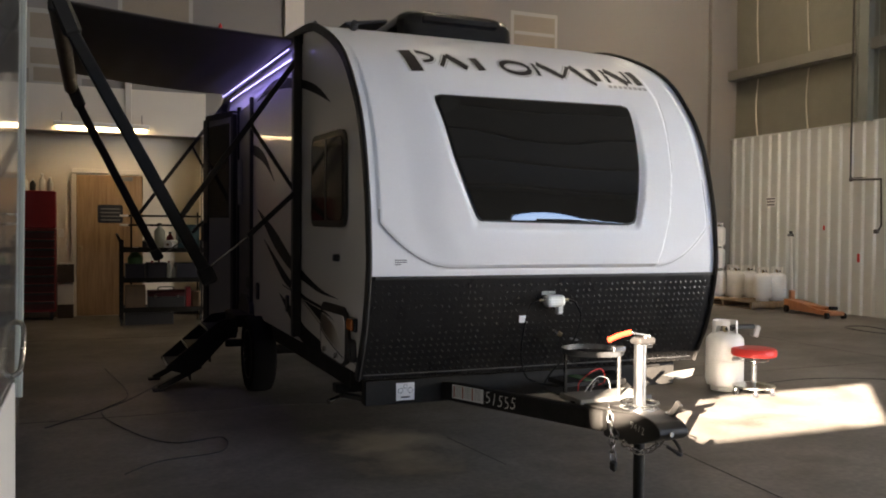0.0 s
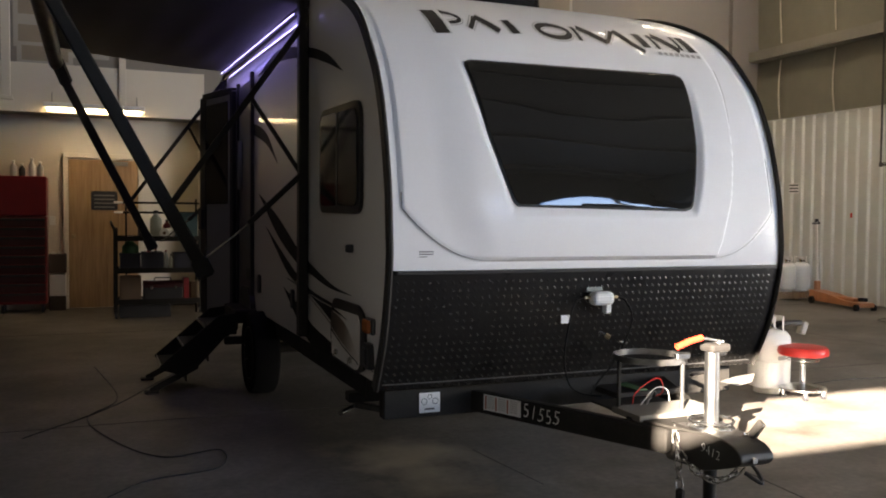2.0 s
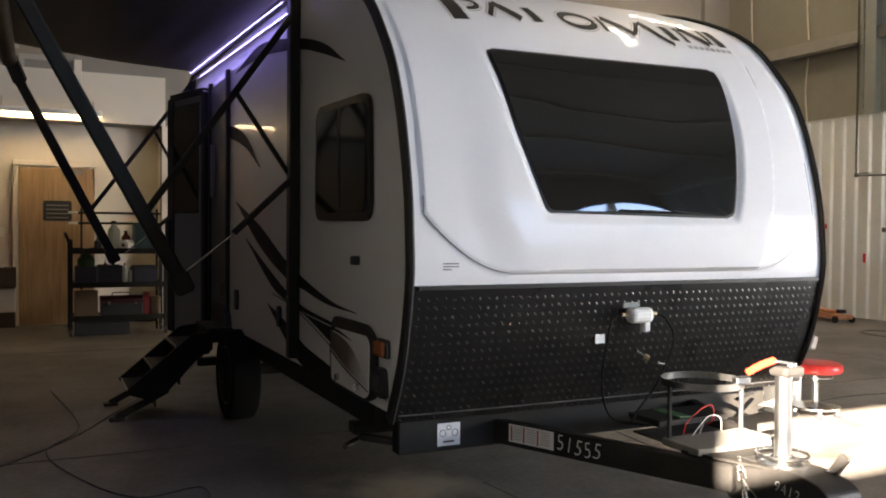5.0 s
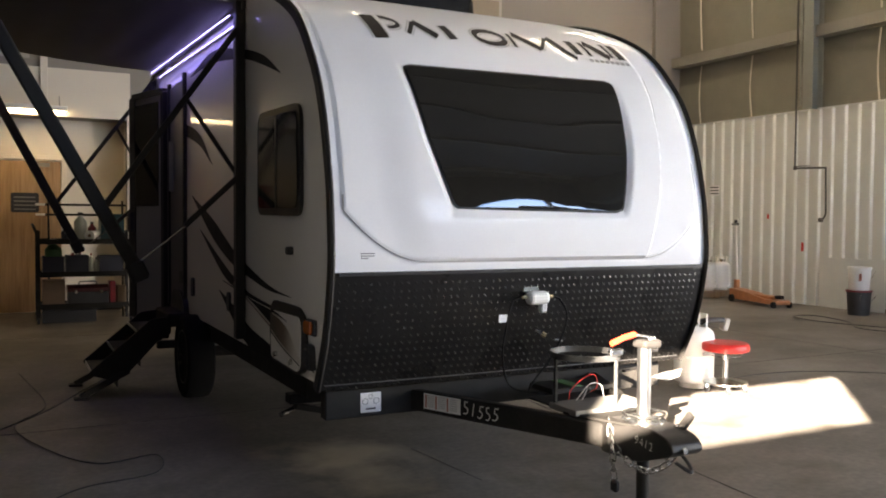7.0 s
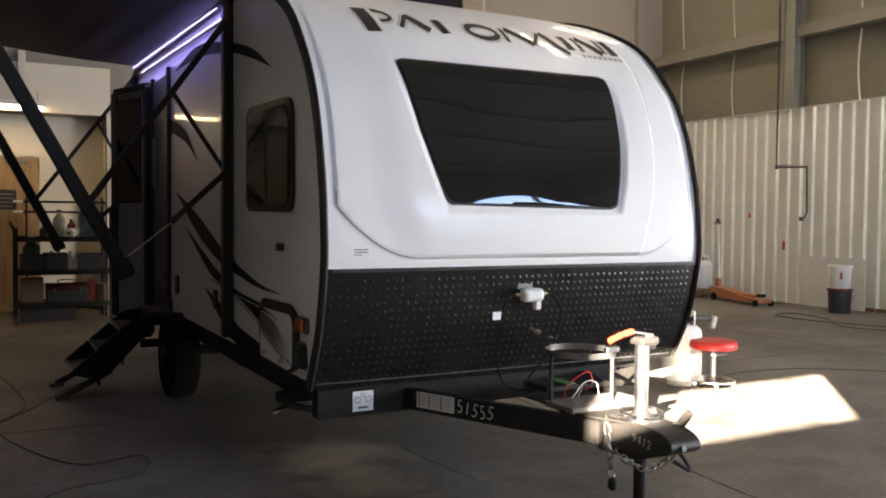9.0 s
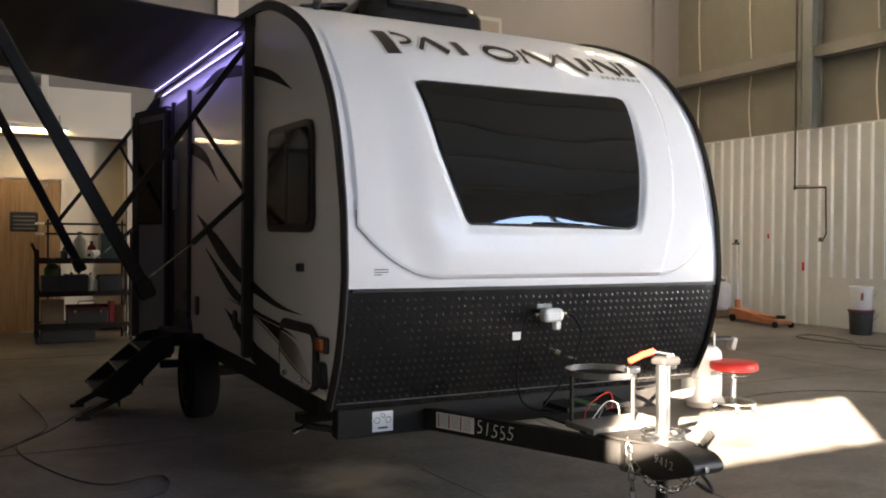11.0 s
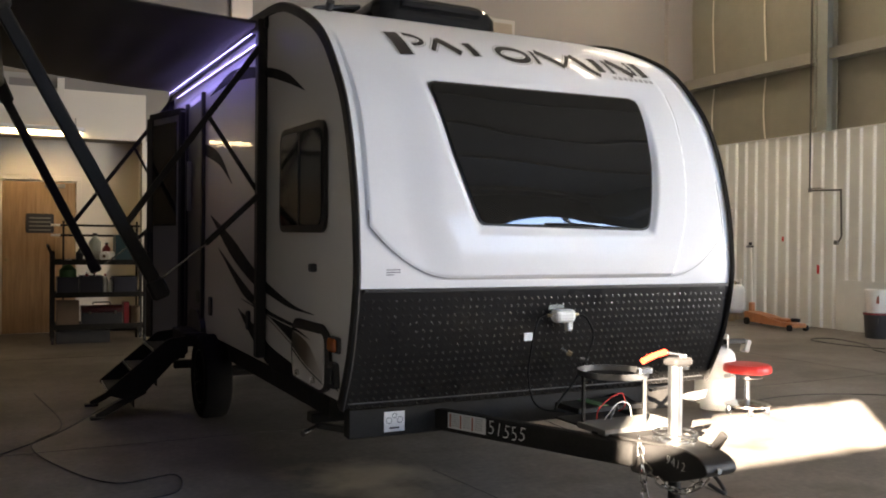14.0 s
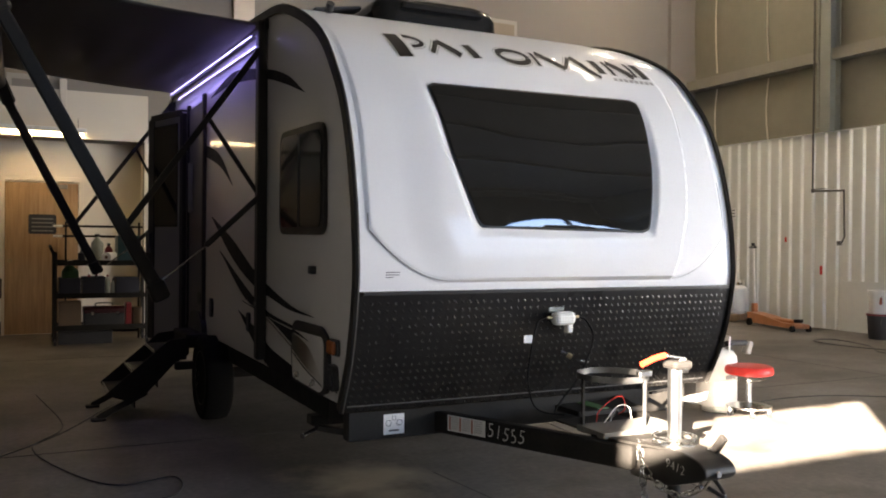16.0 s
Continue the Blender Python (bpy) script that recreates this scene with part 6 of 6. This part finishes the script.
DARKBLUE = mat("dark_blue_bin", (0.02, 0.022, 0.035), 0.5)
for x0, x1, top in ((0.51, 0.755, 0.835), (0.777, 1.04, 0.845), (1.17, 1.446, 0.835)):
    crate("storage_bin", "black plastic bin on the middle cart shelf", (x0, 12.24, 0.62), (x1, 12.6, top), DARKBLUE)
crate("storage_bin", "long black tub on the floor under the cart", (0.505, 12.27, 0.0), (1.13, 12.6, 0.165), BLACKPLASTIC)
crate("storage_bin", "dark teal plastic crate standing on the cart top", (1.19, 12.25, 1.03), (1.47, 12.6, 1.37), TEAL)


def bottle(name, label, place, r, h, material, cap):
    t = thing(name, label, "bottle", "bottles on the cart", place)
    c = Vector(place)
    part("bottle", lathe(B(), c, [(r * 0.9, 0), (r, 0.008), (r, h * 0.68), (r * 0.35, h * 0.85), (r * 0.35, h * 0.9)], 16), material, t, smooth=True)
    part("cap", cyl(B(), c + Vector((0, 0, h * 0.9)), c + Vector((0, 0, h)), r * 0.4, n=12), cap, t)


MILKY = mat("milky_plastic", (0.35, 0.37, 0.32), 0.4)
bottle("jug", "cloudy plastic bottle between the bins on the cart", (1.075, 12.33, 0.62), 0.032, 0.25, MILKY, REDPAINT)
bottle("jug", "cloudy plastic bottle between the bins on the cart", (1.135, 12.30, 0.62), 0.026, 0.20, MILKY, BLACKPLASTIC)
bottle("jug", "green plastic jug in a bin on the cart", (0.64, 12.42, 0.632), 0.10, 0.42, GREENPLASTIC, WHITEPLASTIC)
bottle("jug", "red-capped dark bottle in a bin on the cart", (0.86, 12.40, 0.632), 0.04, 0.27, REDPAINT, WHITEPLASTIC)
bottle("jug", "red-capped dark bottle in a bin on the cart", (0.95, 12.40, 0.632), 0.04, 0.26, BLACKPLASTIC, REDPAINT)
bottle("jug", "cloudy white bottle with a dark pump on the cart top", (0.96, 12.45, 1.03), 0.075, 0.36, MILKY, BLACKPLASTIC)
bottle("jug", "red plastic bottle on the cart top", (1.10, 12.46, 1.03), 0.05, 0.24, REDPAINT, BLACKPLASTIC)
bottle("jug", "small dark pump bottle on the cart top", (0.78, 12.50, 1.03), 0.045, 0.16, DARKBLUE, BLACKPLASTIC)
roll = thing("paper_roll", "white paper towel roll lying on the cart top", "paper roll", place=(1.08, 12.25, 1.03))
bm = B()
cyl(bm, (1.05, 12.22, 1.095), (1.17, 12.42, 1.095), 0.062, n=24)
part("paper", bm, PAPER, roll, smooth=True)
part("core", cyl(B(), (1.0485, 12.2175, 1.095), (1.052, 12.223, 1.095), 0.022), BROWN, roll)
CARD = mat("tan_card", (0.2, 0.14, 0.09), 0.7, vary=0.15, scale=8)
for x, m_, w, top, word in ((0.51, CARD, 0.26, 0.53, "brown cardboard"), (1.30, REDPAINT, 0.07, 0.50, "dark red"), (1.39, CARD, 0.11, 0.44, "brown cardboard")):
    b_ = thing("parts_box", word + " box of parts on the lower cart shelf", "box", "boxes on the cart", place=(x + w / 2, 12.4, 0.22))
    part("carton", bx((x, 12.34, 0.22), (x + w, 12.56, top), 0.004), m_, b_)
    part("flap", bx((x + 0.004, 12.335, top), (x + w - 0.004, 12.44, top + 0.006), 0.002, Matrix.Rotation(radians(4), 3, 'X')), m_, b_)
tb = thing("tool_box", "black tool box with a red lid on the cart", "tool box", place=(1.04, 12.4, 0.22))
part("body", bx((0.80, 12.30, 0.22), (1.28, 12.55, 0.38), 0.008), BLACKPLASTIC, tb)
part("lid", prism(rounded([(12.295, 0.38), (12.295, 0.43), (12.35, 0.465), (12.50, 0.465), (12.555, 0.43), (12.555, 0.38)], 0.012, 3), "x", 0.795, 1.285), DRAWER, tb, "dark red lid")
part("carry_handle", sweep(B(), smooth_line([(0.94, 12.42, 0.464), (0.95, 12.42, 0.50), (1.13, 12.42, 0.50), (1.14, 12.42, 0.464)], 5), 0.008), BLACKPLASTIC, tb, smooth=True)
for x in (0.88, 1.18):
    part("latch", bx((x, 12.286, 0.355), (x + 0.03, 12.296, 0.405), 0.003), CHROME, tb)

bc = thing("beam_strip", "cream boxed strip on the face of the beam", "trim", place=(0.578, 13.12, 2.76))
part("box", bx((0.533, 13.10, 2.76), (0.622, 13.137, 3.46), 0.004), BEIGE, bc)
wp = thing("wall_post", "pale boxed post above the beam", "post", place=(-0.85, 13.1, 2.85))
part("box", bx((-0.90, 13.08, 2.85), (-0.79, 13.137, 5.6), 0.004), BEIGE, wp)
part("foot", bx((-0.93, 13.075, 2.82), (-0.76, 13.138, 2.87), 0.004), BEIGE, wp)
cd = thing("conduit", "dark conduit running down beside the tool chest", "pipe", place=(-1.0, 13.1, 2.0))
part("pipe", cyl(B(), (-1.02, 13.1, 1.75), (-1.02, 13.1, 2.80), 0.022), PIPE, cd, smooth=True)
part("clip", bx((-1.05, 13.09, 2.4), (-0.99, 13.139, 2.43)), CHROME, cd)

# ---- cables on the floor ----
def cable(name, label, pts, r, material=BLACKPLASTIC):
    t = thing(name, label, "cable", "cables on the floor", place=tuple(pts[0][:2]) + (0,))
    part("cord", sweep(B(), smooth_line([(x, y, r) for x, y in pts], 8), r, 6), material, t, smooth=True)


cable("extension_cord", "black extension cord lying loose on the concrete", [(0.2, 8.6), (0.35, 7.2), (0.15, 6.6), (0.32, 5.9), (0.55, 5.5), (0.85, 5.55), (0.8, 5.2), (0.45, 5.1), (0.25, 4.9)], 0.004)
cable("extension_cord", "black extension cord trailing to the entry steps", [(-0.2, 6.2), (0.3, 6.9), (0.7, 7.8), (1.1, 8.6)], 0.0035)
cable("air_hose", "dark air hose coiled on the floor by the wall", [(10.2, 7.0), (9.8, 8.2), (9.9, 8.9), (10.3, 8.9), (10.1, 8.2), (9.6, 7.6), (9.9, 6.8)], 0.006)
cable("air_hose", "thin grey hose crossing the sunlit floor", [(5.3, 5.8), (6.0, 5.9), (6.6, 5.75), (7.3, 5.2), (8.2, 4.4)], 0.004)

# ---- neighbouring trailer ----
nb = thing("parked_trailer", "grey glossy trailer parked alongside, its edge in view", "trailer", place=(-1.4, 3, 0))
NX = -0.20
part("body", prism([(1.35, 0.45), (1.35, 2.9), (4.42, 2.9), (4.30, 2.2), (4.15, 1.4), (4.0, 0.62), (3.9, 0.45)], "x", -2.6, NX), NEIGHBOUR, nb, "glossy grey side wall")
part("edge_trim", sweep(B(), [(NX, 4.42, 2.9), (NX, 4.30, 2.2), (NX, 4.15, 1.4), (NX, 4.0, 0.62)], 0.016), STEEL, nb, smooth=True)
part("lower_skirt", bx((NX, 1.4, 0.22), (NX + 0.012, 3.66, 0.74), 0.004), SIDEWALL, nb)
gh = part("grab_handle", sweep(B(), smooth_line([(NX + 0.0, 3.90, 0.95), (NX + 0.03, 3.85, 0.925), (NX + 0.03, 3.70, 0.79), (NX + 0.0, 3.66, 0.76)], 6), 0.011), CHROME, nb, "bright grab handle", smooth=True)
for y in (2.3,):
    bm = B()
    lathe(bm, (0, 0, 0), [(0.2, -0.09), (0.32, -0.1), (0.335, -0.05), (0.335, 0.05), (0.32, 0.1), (0.2, 0.09)], 28)
    bmesh.ops.transform(bm, matrix=Matrix.Translation((NX - 0.12, y, 0.335)) @ Matrix.Rotation(radians(90), 4, 'Y'), verts=bm.verts)
    part("wheel", bm, RUBBER, nb, smooth=True)

beacon = thing("alarm_beacon", "small red alarm beacon on a white box high on the wall", "alarm", place=(1.82, 13.1, 4.3))
part("box", bx((1.72, 13.08, 4.18), (1.90, 13.197, 4.27), 0.01), WHITEPLASTIC, beacon)
part("lens", lathe(B(), (1.87, 13.13, 4.27), [(0.035, 0), (0.035, 0.02), (0.026, 0.08), (0.008, 0.12)], 14), RED, beacon, "red lens", smooth=True)
